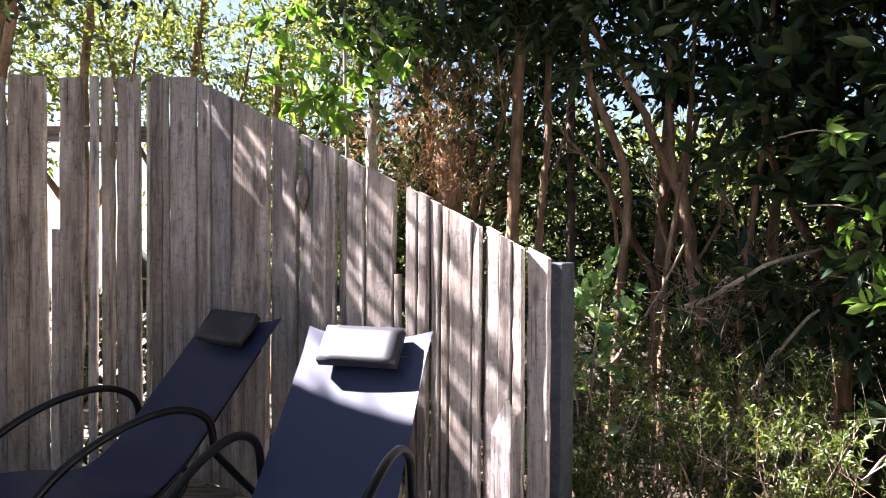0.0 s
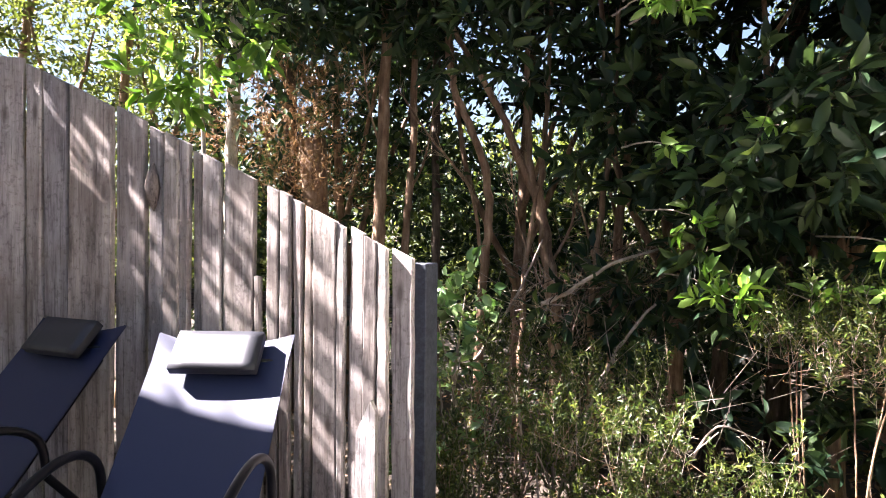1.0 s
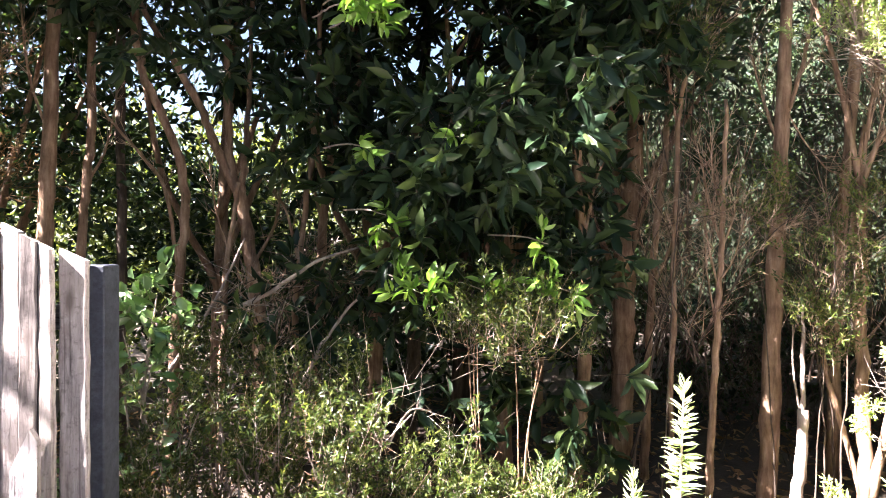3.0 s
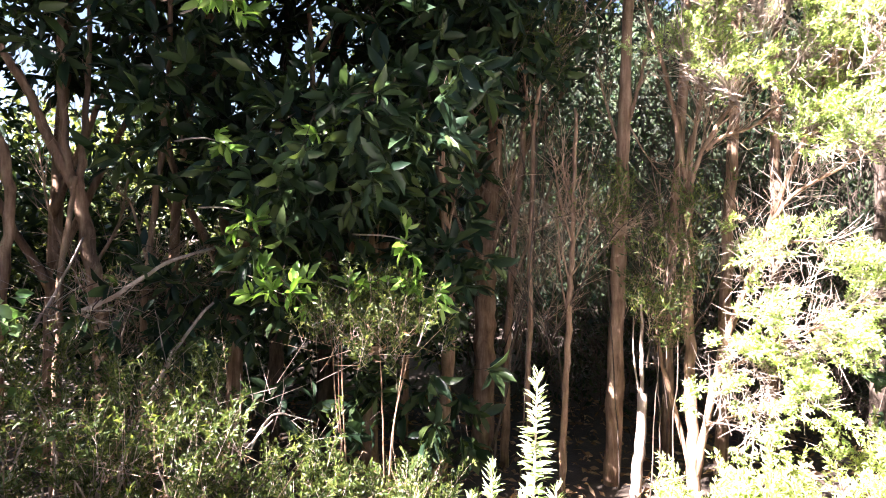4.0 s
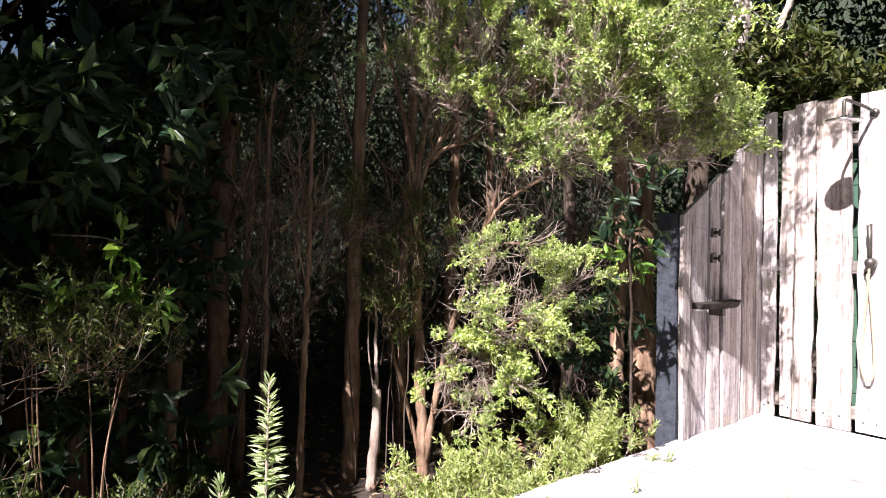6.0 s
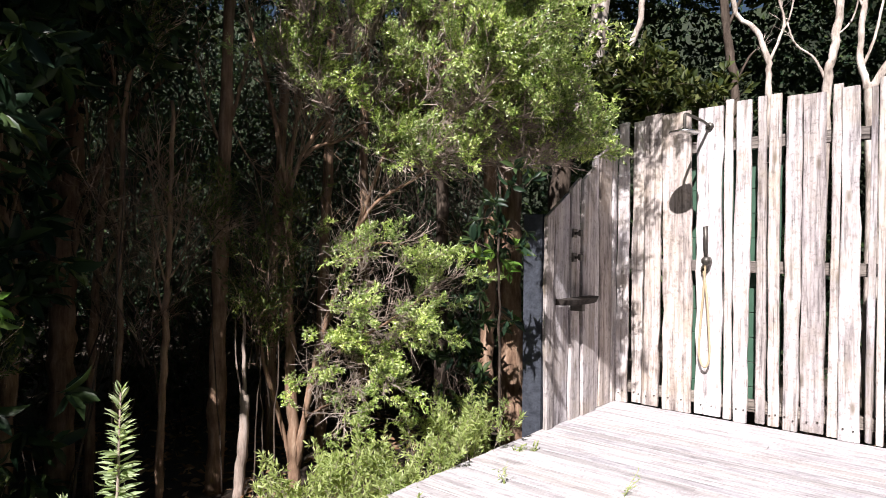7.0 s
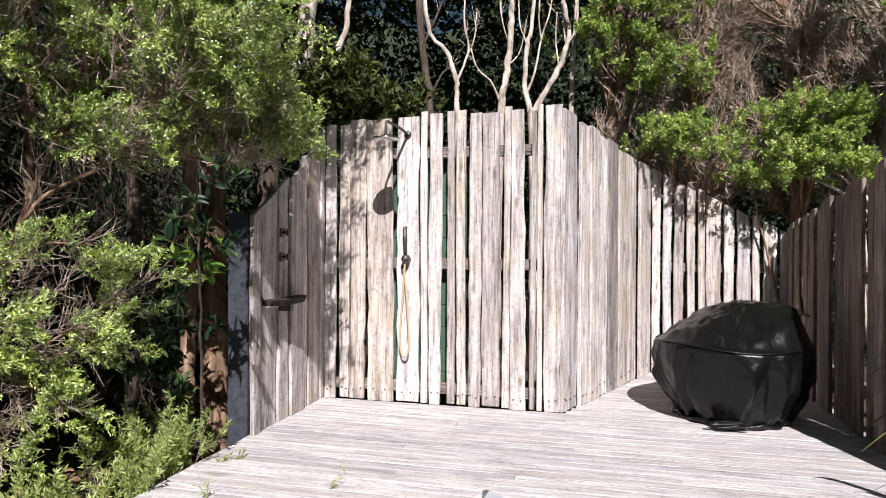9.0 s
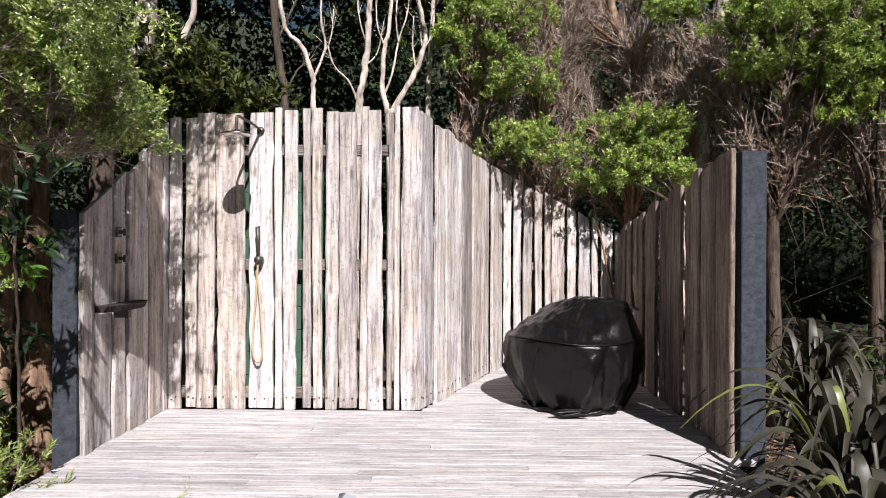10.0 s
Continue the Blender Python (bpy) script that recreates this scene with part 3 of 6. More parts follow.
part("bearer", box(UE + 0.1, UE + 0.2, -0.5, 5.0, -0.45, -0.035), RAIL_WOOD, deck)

low = tagged(new("floor_1"), "lower timber terrace under the sun loungers", "deck", kind="structure")
low.matrix_world = Matrix.Translation((0, 0, LOW))
for i in range(0, 30):
    y = 3.73 - i * 0.142
    x1 = 0.3 if y < 2.7 else 0.44 - (y - 2.643) * 1.7
    ln = x1 + 4.7
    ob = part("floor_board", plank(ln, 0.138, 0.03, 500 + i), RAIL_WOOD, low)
    ob.location = ((x1 - 4.7) / 2, y, 0)

# ---- sun loungers ----
def lounger(m, label, pillow_up=0.0):
    """A rocking lounger: x runs from the head to the feet, z up from the floor."""
    ob = thing("sun_lounger", m, label, "lounger", "loungers by the fence")
    half = 0.272
    prof = curve_through([(0.0, 0, 1.03), (0.16, 0, 0.85), (0.33, 0, 0.66), (0.50, 0, 0.48), (0.66, 0, 0.40), (0.86, 0, 0.45), (1.05, 0, 0.47), (1.30, 0, 0.39), (1.58, 0, 0.27)], 5)
    v, f = [], []
    n = len(prof)
    cols = 9
    for layer in (0, -0.006):
        for p in prof:
            for c in range(cols):
                t = c / (cols - 1) * 2 - 1
                tip = 0.022 * max(0.0, 1 - (p - prof[0]).length / 0.12) * abs(t) ** 3
                v.append((p.x + layer * 0.7 - tip * 0.7, (half + 0.4 * tip) * t, p.z + layer * 0.7 + tip - 0.018 * (1 - t * t)))
    for lay in (0, 1):
        for i in range(n - 1):
            for c in range(cols - 1):
                a = lay * n * cols + i * cols + c
                q = (a, a + cols, a + cols + 1, a + 1)
                f.append(q if lay == 0 else q[::-1])
    smooth(part("sling", (v, f), SLING, ob))
    for s in (-1, 1):
        smooth(part("side_rail", tube([(p.x + 0.012, s * (half - 0.035), p.z - 0.052) for p in prof[2:-1]], 0.011, 8), TUBE, ob))
        loop = curve_through([(0.36, 0, 0.50), (0.40, 0, 0.66), (0.56, 0, 0.735), (0.80, 0, 0.70), (1.02, 0, 0.58), (1.20, 0, 0.36), (1.28, 0, 0.16), (1.16, 0, 0.05), (0.85, 0, 0.018),
                              (0.50, 0, 0.02), (0.20, 0, 0.07), (0.12, 0, 0.20), (0.24, 0, 0.36)], 5)
        smooth(part("armrest_loop", tube([(p.x, s * (half + 0.03), p.z) for p in loop[:-1]], 0.0165, 8, closed=True), TUBE, ob))
    for x, z in ((0.05, 0.95), (1.54, 0.25), (0.62, 0.36), (0.85, 0.018)):
        smooth(part("crossbar", tube([(x, -half - (0.03 if z < 0.1 else -0.03), z), (x, half + (0.03 if z < 0.1 else -0.03), z)], 0.012, 8), TUBE, ob))
    # headrest, strapped over the head end
    bm = bmesh.new()
    bmesh.ops.create_cube(bm, size=1.0)
    bmesh.ops.subdivide_edges(bm, edges=bm.edges[:], cuts=5, use_grid_fill=True)
    for q in bm.verts:
        x, y, z = q.co * 2
        k = 1 - 0.18 * max(abs(x), abs(y)) ** 10
        q.co = Vector((x * 0.088, y * 0.172 * (1 - 0.01 * x * x), z * 0.024 * k))
    bmesh.ops.bevel(bm, geom=[e for e in bm.edges if e.is_boundary], offset=0.004, affect="EDGES")
    pil = smooth(part("headrest", bm, PILLOW, ob, "padded black headrest"))
    pil.matrix_local = Matrix.Translation((0.088 + pillow_up * 0.2, 0, 0.992 - pillow_up * 0.2)) @ Matrix.Rotation(radians(46), 4, "Y")
    return ob


def toward(x, y, hx, hy, z=LOW):
    return Matrix.Translation((x, y, z)) @ Matrix.Rotation(math.atan2(hy, hx), 4, "Z")


lounger(toward(-0.317, 2.75, -0.23, -0.97), "navy mesh rocking sun lounger with its head end in the sun")
lounger(toward(-1.02, 3.24, -0.58, -0.81), "navy mesh rocking sun lounger in the shade of the fence")

# ---- round seat under its cover ----
def covered_seat(u, n):
    ob = thing("covered_daybed", Matrix.Translation(deck_at(u, n)) @ Matrix.Rotation(DU, 4, "Z"), "round daybed under a creased black vinyl cover tied at the hem", "daybed")
    rng = random.Random(5)
    seg, rows, rad = 150, 48, 0.55
    v, f = [], []
    bx, by = 0.19, 0.98
    pleats = [(rng.uniform(0, 2 * math.pi), rng.uniform(-0.35, 0.35), rng.uniform(0.03, 0.08), rng.choice((-0.046, -0.034, 0.028, 0.040)), k % 3) for k in range(46)]
    for i in range(rows + 1):
        t = i / rows
        for k in range(seg):
            a = 2 * math.pi * k / seg
            cx, cy = math.cos(a), math.sin(a)
            back = cx * bx + cy * by
            rim = 0.57 + 0.015 * math.cos(a * 3 + 1)
            if t < 0.5:
                s = t / 0.5
                r = rad * (0.70 + 0.30 * math.sin(min(1.0, s * 1.15) * math.pi / 2)) * (1 + 0.08 * max(0.0, back))
                drape = math.sin(min(1.0, s * 1.1) * 2.9)
                fold = sum(dep * math.exp(-(((a - c0 - slant * (s - 0.5) + math.pi) % (2 * math.pi) - math.pi) / wd) ** 2) * (drape if hi_ else math.sin(min(1.0, (1.05 - s)) * 1.5)) for c0, slant, wd, dep, hi_ in pleats)
                r += fold + 0.018 * noise.noise((cx * 2.5, cy * 2.5, s * 2.2)) + 0.022 * (0.35 - abs(noise.noise((cx * 3 + s * 2.2, cy * 3 - s * 2.0, s * 1.6 + 5)))) + 0.010 * (0.35 - abs(noise.noise((cx * 7 - s * 3, cy * 7, s * 4))))
                z = 0.015 + rim * s
                x, y = r * cx, r * cy
            else:
                s = (t - 0.5) / 0.5
                r = rad * (1 - s) * (1 + 0.08 * max(0.0, back)) if s < 1 else 0.0
                x, y = r * cx, r * cy
                q, side = (x * bx + y * by) / rad, (x * by - y * bx) / (rad * 1.1) - 0.06
                rise = min(1.0, max(0.0, (q + 0.85) / 1.15))
                hump = math.sin(rise * math.pi / 2) ** 0.9 * max(0.0, 1 - (abs(side - 0.25) / 1.2) ** 1.7) * (1.0 if q < 0.5 else max(0.0, 1 - ((q - 0.5) / 0.65) ** 2))
                edge = min(1.0, s * 6.0)
                z = 0.015 + rim + edge * (0.29 * hump + 0.05 * (0.4 - abs(noise.noise((x * 7 - y * 4, y * 5 + x * 3, 3)))) + 0.030 * (0.4 - abs(noise.noise((x * 13 - y * 3, y * 5, 8)))))
            v.append((x, y, max(0.004, z)))
    for i in range(rows):
        for k in range(seg):
            a, b = i * seg + k, i * seg + (k + 1) % seg
            f.append((a, b, b + seg, a + seg))
    smooth(part("cover", (v, f), VINYL, ob))
    seam = [(0.555 * (1 + 0.08 * max(0.0, 0.19 * math.cos(math.pi * k / 30) + 0.98 * math.sin(math.pi * k / 30))) * math.cos(math.pi * k / 30), 0.555 * (1 + 0.08 * max(0.0, 0.19 * math.cos(math.pi * k / 30) + 0.98 * math.sin(math.pi * k / 30))) * math.sin(math.pi * k / 30), 0.585 + 0.015 * math.cos(math.pi * k / 10 + 1)) for k in range(60)]
    smooth(part("seam", tube(seam, 0.006, 5, closed=True), VINYL, ob))
    hem = [((0.405 + 0.012 * math.sin(k * 1.3)) * math.cos(2 * math.pi * k / 80), (0.405 + 0.012 * math.sin(k * 1.3)) * math.sin(2 * math.pi * k / 80), 0.025 + 0.01 * math.sin(k * 0.9)) for k in range(80)]
    smooth(part("drawstring_hem", tube(hem, 0.016, 6, closed=True), VINYL, ob))
    tie = curve_through([(-0.10 + rng.uniform(-0.16, 0.16), -0.45 + rng.uniform(-0.05, 0.03), 0.02 + rng.uniform(0, 0.06)) for _ in range(14)], 5)
    smooth(part("drawstring", tube(tie, 0.010, 5), VINYL, ob))
    return ob


covered_seat(1.0, -5.32)

# ---- shower ----
def shower():
    wall = NF - 0.0
    ob = thing("outdoor_shower", Matrix.Translation(deck_at(-1.56, wall)) @ Matrix.Rotation(DU + math.pi, 4, "Z"), "outdoor shower with flat rain head and hand shower on fence", "shower")
    # local y points out from the wall, x against the boards' way
    arm = curve_through([(0, 0.0, 2.24), (0.01, 0.12, 2.26), (0.03, 0.30, 2.27), (0.04, 0.42, 2.27), (0.04, 0.44, 2.23), (0.04, 0.44, 2.16)], 5)
    arm_part = smooth(part("shower_arm", tube(arm, 0.011, 8), IRON, ob))
    smooth(part("wall_flange", tube([(0, -0.005, 2.24), (0, 0.012, 2.24)], [0.032, 0.028], 16), IRON, arm_part))
    smooth(part("rain_head", tube([(0.04, 0.44, 2.125), (0.04, 0.44, 2.130), (0.04, 0.44, 2.138), (0.04, 0.44, 2.143), (0.04, 0.44, 2.165)], [0.106, 0.111, 0.108, 0.038, 0.016], 28), CHROME, ob))
    smooth(part("slide_bar", tube([(0, 0.03, 1.25), (0, 0.035, 1.47)], 0.010, 8), IRON, ob))
    hand = smooth(part("hand_shower", tube([(0, 0.05, 1.22), (0.0, 0.055, 1.32), (0, 0.07, 1.46)], [0.013, 0.014, 0.018], 10), IRON, ob))
    smooth(part("holder", tube([(0, 0.0, 1.20), (0, 0.05, 1.20), (0, 0.075, 1.205)], [0.034, 0.036, 0.028], 14), IRON, hand))
    hose = curve_through([(0, 0.055, 1.20), (0.012, 0.05, 1.0), (0.035, 0.045, 0.72), (0.045, 0.045, 0.50), (0.02, 0.045, 0.395), (-0.02, 0.045, 0.40), (-0.035, 0.045, 0.52), (-0.02, 0.045, 0.78), (0.0, 0.04, 1.0), (0.02, 0.03, 1.10), (0.022, 0.0, 1.12)], 6)
    hose_part = smooth(part("hose", tube(hose, 0.0085, 8), HOSE, ob))
    smooth(part("outlet", tube([(0.022, -0.005, 1.12), (0.022, 0.02, 1.12)], [0.025, 0.022], 12), IRON, hose_part))


shower()


def shelf():
    ob = thing("wall_shelf", Matrix.Translation(deck_at(UE, -4.28, 0.92)) @ Matrix.Rotation(DU, 4, "Z"), "rough timber slab shelf on the wing fence", "shelf")
    bm = bmesh.new()
    n = 12
    ring = []
    for i in range(n + 1):
        t = i / n
        ring.append((0.015 + 0.15 * math.sin(math.pi * (0.08 + 0.84 * t)) ** 0.5, 0.26 * (1 - 2 * t)))
    tops = [bm.verts.new((x, y, 0.0)) for x, y in ring] + [bm.verts.new((0.012, -0.26, 0)), bm.verts.new((0.012, 0.26, 0))]
    face = bm.faces.new(tops)
    geo = bmesh.ops.extrude_face_region(bm, geom=[face])
    for e in geo["geom"]:
        if isinstance(e, bmesh.types.BMVert):
            e.co.z -= 0.042
            e.co.x *= 0.85
    bmesh.ops.recalc_face_normals(bm, faces=bm.faces)
    part("slab", bm, BARK_BLACK, ob, "dark rough-edged slab")
    part("bracket", box(0.0, 0.10, -0.02, 0.02, -0.10, -0.036, 0.003), IRON, ob)


shelf()
for i, (n, z) in enumerate(((-4.30, 1.40), (-4.30, 1.22))):
    tap = thing("shower_tap", Matrix.Translation(deck_at(UE, n, z)) @ Matrix.Rotation(DU, 4, "Z"), "dark metal shower tap on the wing fence", "tap", "shower taps")
    part("plate", box(0.0, 0.018, -0.034, 0.034, -0.034, 0.034, 0.004), IRON, tap)
    smooth(part("spindle", tube([(0.02, 0, 0), (0.05, 0, 0)], 0.012, 10), IRON, tap))
    part("handle", box(0.05, 0.072, -0.024, 0.024, -0.024, 0.024, 0.005), IRON, tap)

# bolt on the shaded side fence
bolt = thing("gate_bolt", Matrix.Translation(deck_at(1.80, -6.35, 0.72)) @ Matrix.Rotation(DU, 4, "Z"), "dark metal bolt on the shaded fence", "bolt")
smooth(part("bar", tube([(-0.03, 0.22, 0), (-0.03, -0.25, 0.0)], 0.012, 8), IRON, bolt))
smooth(part("knob", tube([(-0.03, -0.12, 0.0), (-0.05, -0.12, 0.12), (-0.05, -0.12, 0.16)], [0.012, 0.02, 0.012], 8), IRON, bolt))

# green sheet behind the shower fence's gaps
sh = thing("garden_shed_wall", Matrix.Translation(deck_at(-1.2, NF - 0.16)) @ Matrix.Rotation(DU, 4, "Z"), "green weatherboard wall seen through the fence's gaps", "shed wall")
for i in range(11):
    bm = box(-0.55, 0.12, 0.0, 0.02, 0.05 + i * 0.19, 0.05 + i * 0.19 + 0.186, 0.003)
    part("weatherboard", bm, GREEN_SHEET, sh)

# grey pointed piece on the deck, shaped to fit the view
slate = thing("grey_piece", Matrix.Translation((2.95, -1.42, 0.0)) @ Matrix.Rotation(radians(25), 4, "Z"), "small grey pointed piece lying on the deck", "slate")
sv = [(-0.09, -0.02, 0.003), (0.09, -0.03, 0.003), (0.02, 0.07, 0.003), (-0.07, -0.01, 0.035), (0.08, -0.02, 0.03), (0.0, 0.02, 0.065)]
part("chip", (sv, [(2, 1, 0), (3, 4, 5), (0, 1, 4, 3), (1, 2, 5, 4), (2, 0, 3, 5)]), STONE, slate)

# ---- trees, shrubs and plants ----
def tree(name, o, label, trunk_pts, r0, r1, bark_mat, limbs=(), crowns=(), category="tree", seed=1, group=""):
    """A tree at the place o: trunk and limbs in metres from its foot; crowns: (clumps, kind of leafage)."""
    ob = thing(name, Matrix.Translation(o), label, category, group)
    root = ob
    if trunk_pts:
        root = smooth(part("trunk", limb(trunk_pts, r0, r1, max(r0 * 0.16, 0.009), seed), bark_mat, ob))
    for i, (pts, a, b) in enumerate(limbs):
        smooth(part("limb", limb(pts, a, b, a * 0.25, seed * 31 + i, 6), bark_mat, root))
    for i, (clumps, spec) in enumerate(crowns):
        leafage(ob, clumps, spec, seed + 77 * i)
    return ob


def leafage(ob, clumps, spec, seed):
    v, f, a, b = sprays(clumps, spec["twigs"], spec["per"], spec["twig"], spec["leaf"], spec["wide"], seed, up=spec.get("up", 0.25), droop=spec.get("droop", 0.0),
                        splay=spec.get("splay", 0.9), form=spec.get("form", "small"), shell=spec.get("shell", 0.35), whorl=spec.get("whorl", 0.12))
    crown = quick_mesh("crown", v, f, spec["mat"], ob, kind="stuff")
    if spec.get("bare") is not None:
        v, f = stems(a, b, spec.get("thick", 0.0016), spec.get("every", 1))
        quick_mesh("twiggery", v, f, spec["bare"], crown, kind="stuff")


def feather(ob, points, count, mat_leaf, mat_twig, seed, out=(0, 0, 0.5), length=0.30, side=0.10, twigs=10, per=12, leaf=0.026, wide=0.32, spread=0.12, centre=None, flat=0.7):
    """Plumes about the given points (from the thing's foot), leaning away from centre and along out."""
    rg = np.random.default_rng(seed)
    pts = np.array(points, float)[:, :3]
    pick = rg.integers(0, len(pts), count)
    base = pts[pick] + rg.normal(size=(count, 3)) * spread * np.array([1, 1, flat])
    d = np.array(out, float)[None] + rg.normal(size=(count, 3)) * 0.45
    if centre is not None:
        w = base - np.array(centre, float)
        d += w / (np.linalg.norm(w, axis=1, keepdims=True) + 1e-9) * 0.6
    v, f, sv, sf = plumes(base, d, length, side, twigs, per, leaf, wide, seed + 1)
    crown = quick_mesh("crown", v, f, mat_leaf, ob, kind="stuff")
    quick_mesh("twiggery", sv, sf, mat_twig, crown, kind="stuff")


def near(az, d, z, r, o, squash=0.8):
    p = at(az, d, z) - o
    return (p.x, p.y, p.z, r, r, r * squash)


def clumps_in(rng, count, az, d, z, r, o, squash=0.75):
    return [near(rng.uniform(*az), rng.uniform(*d), rng.uniform(*z), rng.uniform(*r), o, squash) for _ in range(count)]


def foot(az, d, z=GROUND):
    return at(az, d, z)


def BROAD(n):
    return dict(mat=LEAF_DARK, twigs=n, per=8, twig=0.18, leaf=0.16, wide=0.33, form="large", whorl=0.7, droop=0.6, splay=0.95, bare=BARK_DARK, thick=0.003)


def FRESH(n):
    return dict(mat=LEAF_NEW, twigs=n, per=6, twig=0.07, leaf=0.105, wide=0.34, form="large", whorl=0.6, splay=0.9, shell=0.0)


def FAR(n, m=None, size=0.09):
    return dict(mat=m or LEAF_FAR, twigs=n, per=9, twig=0.38, leaf=size, wide=0.45, bare=BARK_DARK, thick=0.003)


def DRY(n, m=None):
    return dict(mat=LEAF_DEAD, twigs=n, per=3, twig=0.34, leaf=0.03, wide=0.25, bare=m or TWIG, thick=0.0022, up=0.9)


rng = random.Random(42)

# dark broad-leaved trees over the garden
BROADLEAF = ((18.5, 5.6, 4.6, (8, 27), (2.45, 3.4), 9), (32, 4.9, 4.4, (26, 42), (1.6, 3.3), 12), (44, 4.8, 4.6, (35, 55), (1.6, 3.3), 15), (3, 6.2, 4.4, (-4, 12), (2.6, 3.5), 7), (54, 5.6, 4.8, (46, 59), (1.9, 3.4), 12))
for i, (az, d, top, span, zr, n) in enumerate(BROADLEAF):
    o = foot(az, d)
    cl = clumps_in(rng, n, span, (d - 1.3, d + 0.3), zr, (0.18, 0.42), o)
    # hi and roof clumps: mostly above view, added to shade the wood
    hi = clumps_in(rng, 16, (span[0] - 3, span[1] + 3), (d - 1.8, d + 0.8), (3.3, 5.8), (0.5, 0.9), o)
    if i in (1, 2):
        hi += [tuple(Vector((rng.uniform(1.4, 3.2), rng.uniform(2.8, 4.5), rng.uniform(3.9, 5.0))) - o) + (0.5, 0.5, 0.3) for _ in range(20)]
        cl += clumps_in(rng, 9, span, (3.8, 4.5), (0.35, 1.8), (0.2, 0.36), o)
    span2 = ((8, 22), (20, 38), (36, 54), (-2, 10), (52, 96))[i]
    roof = clumps_in(rng, (12, 14, 14, 0, 26)[i] or 4, span2, (4.9 if i < 4 else 5.4, 9.0), (5.5, 6.8), (0.7, 1.1), o, 0.5)
    lean = (0.25, -0.2, 0.15, -0.1, 0.0)[i]
    tree("broadleaf_tree", o, "dense dark broad-leaved tree with drooping glossy leaves over the garden", [(0, 0, 0), (0.05, 0.03, 1.2), (lean * 0.4, 0.05, 2.4), (lean, 0.1, top)], 0.07, 0.03, BARK_BROWN,
         [([(0.05, 0.02, 1.5), (0.4, -0.1, 2.4), (0.8, -0.3, 3.4)], 0.04, 0.015), ([(0.05, 0.02, 1.3), (-0.4, 0.1, 2.3), (-0.6, 0.0, 3.5)], 0.035, 0.015), ([(0.03, 0, 1.9), (0.2, -0.5, 2.8), (0.3, -0.9, 3.3)], 0.03, 0.01)],
         [(cl, BROAD(n * (14 if i == 4 else 20) + (130 if i in (1, 2) else 0))), (hi, FAR((110, 420, 560, 110, 380)[i], LEAF_DARK, 0.13)), (roof, FAR((120, 130, 260, 40, 760)[i], LEAF_DARK, 0.24))], seed=100 + i)

# unseen canopy added over the garden's edge to block sky and sun
o = foot(40, 6.0)
cl = clumps_in(rng, 40, (4, 52), (4.3, 5.6), (3.5, 4.5), (0.45, 0.7), o, 0.5) + clumps_in(rng, 18, (35, 48), (3.2, 4.3), (3.3, 4.1), (0.4, 0.6), o, 0.5) + [tuple(Vector((rng.uniform(0.2, 1.2), rng.uniform(3.3, 3.9), rng.uniform(4.4, 5.3))) - o) + (0.38, 0.38, 0.25) for _ in range(12)]
tree("shade_canopy_tree", o, "tree added to shade the garden's edge, its canopy out of view", [(0, 0, 0), (0.05, 0, 2.0), (-0.1, -0.3, 3.6), (-0.2, -0.8, 4.6)], 0.10, 0.05, BARK_DARK,
     [([(0, -0.2, 3.2), (-0.6, -0.9, 3.9), (-1.4, -1.3, 4.3)], 0.04, 0.015), ([(0, -0.2, 3.3), (0.6, -1.0, 4.0), (1.0, -1.8, 4.2)], 0.04, 0.015)], [(cl, FAR(1300, LEAF_DARK, 0.2))], seed=149)

# leafy limb out of view, added high up to shade the garden
o = foot(-2, 6.4)
cl = [(p.x - o.x, p.y - o.y, p.z - o.z, r, r, r * 0.6) for p, r in ((Vector((rng.uniform(-1.3, 0.9), rng.uniform(3.6, 5.2), rng.uniform(3.8, 5.2))), rng.uniform(0.35, 0.55)) for _ in range(15))]
tree("shade_tree", o, "broad-leaved tree added to shade the garden, crown out of view", [(0, 0, 0), (0.05, 0, 2), (0, -0.2, 4), (0.1, -0.8, 5.0)], 0.10, 0.04, BARK_DARK, [([(0.0, -0.1, 3.4), (0.3, -0.9, 4.3), (0.6, -1.8, 4.8)], 0.05, 0.015)], [(cl, FAR(760, LEAF_DARK, 0.14))], seed=150)

# sprigs of new growth on them
SPRIGS = ((31.3, 1.85), (39.6, 1.92), (33.3, 1.44), (36.5, 0.97), (38.0, 0.98), (42.5, 0.98), (47.8, 1.0), (47.7, 1.28), (34.9, 1.04), (31.6, 2.66), (30.6, 2.58), (32.2, 2.52), (49.5, 1.0))
for i, (az, z) in enumerate(SPRIGS):
    o = at(az, 3.25 if z > 2.3 else 3.6, 1.3 + (z - 1.3) * 0.935)
    big = 1.5 if z > 2.3 else 1.0
    tree("new_growth", o, "sprig of fresh bright green leaves on the broad-leaved tree", [(0, 0.5, 0.05), (0, 0.2, 0.04), (0, 0, 0)], 0.006, 0.003, TWIG, (), [([(0, 0, 0, 0.05 * big, 0.05 * big, 0.04 * big)], FRESH(int(4.5 * big * big)))], "leaf sprig", 140 + i, "sprigs of new growth")

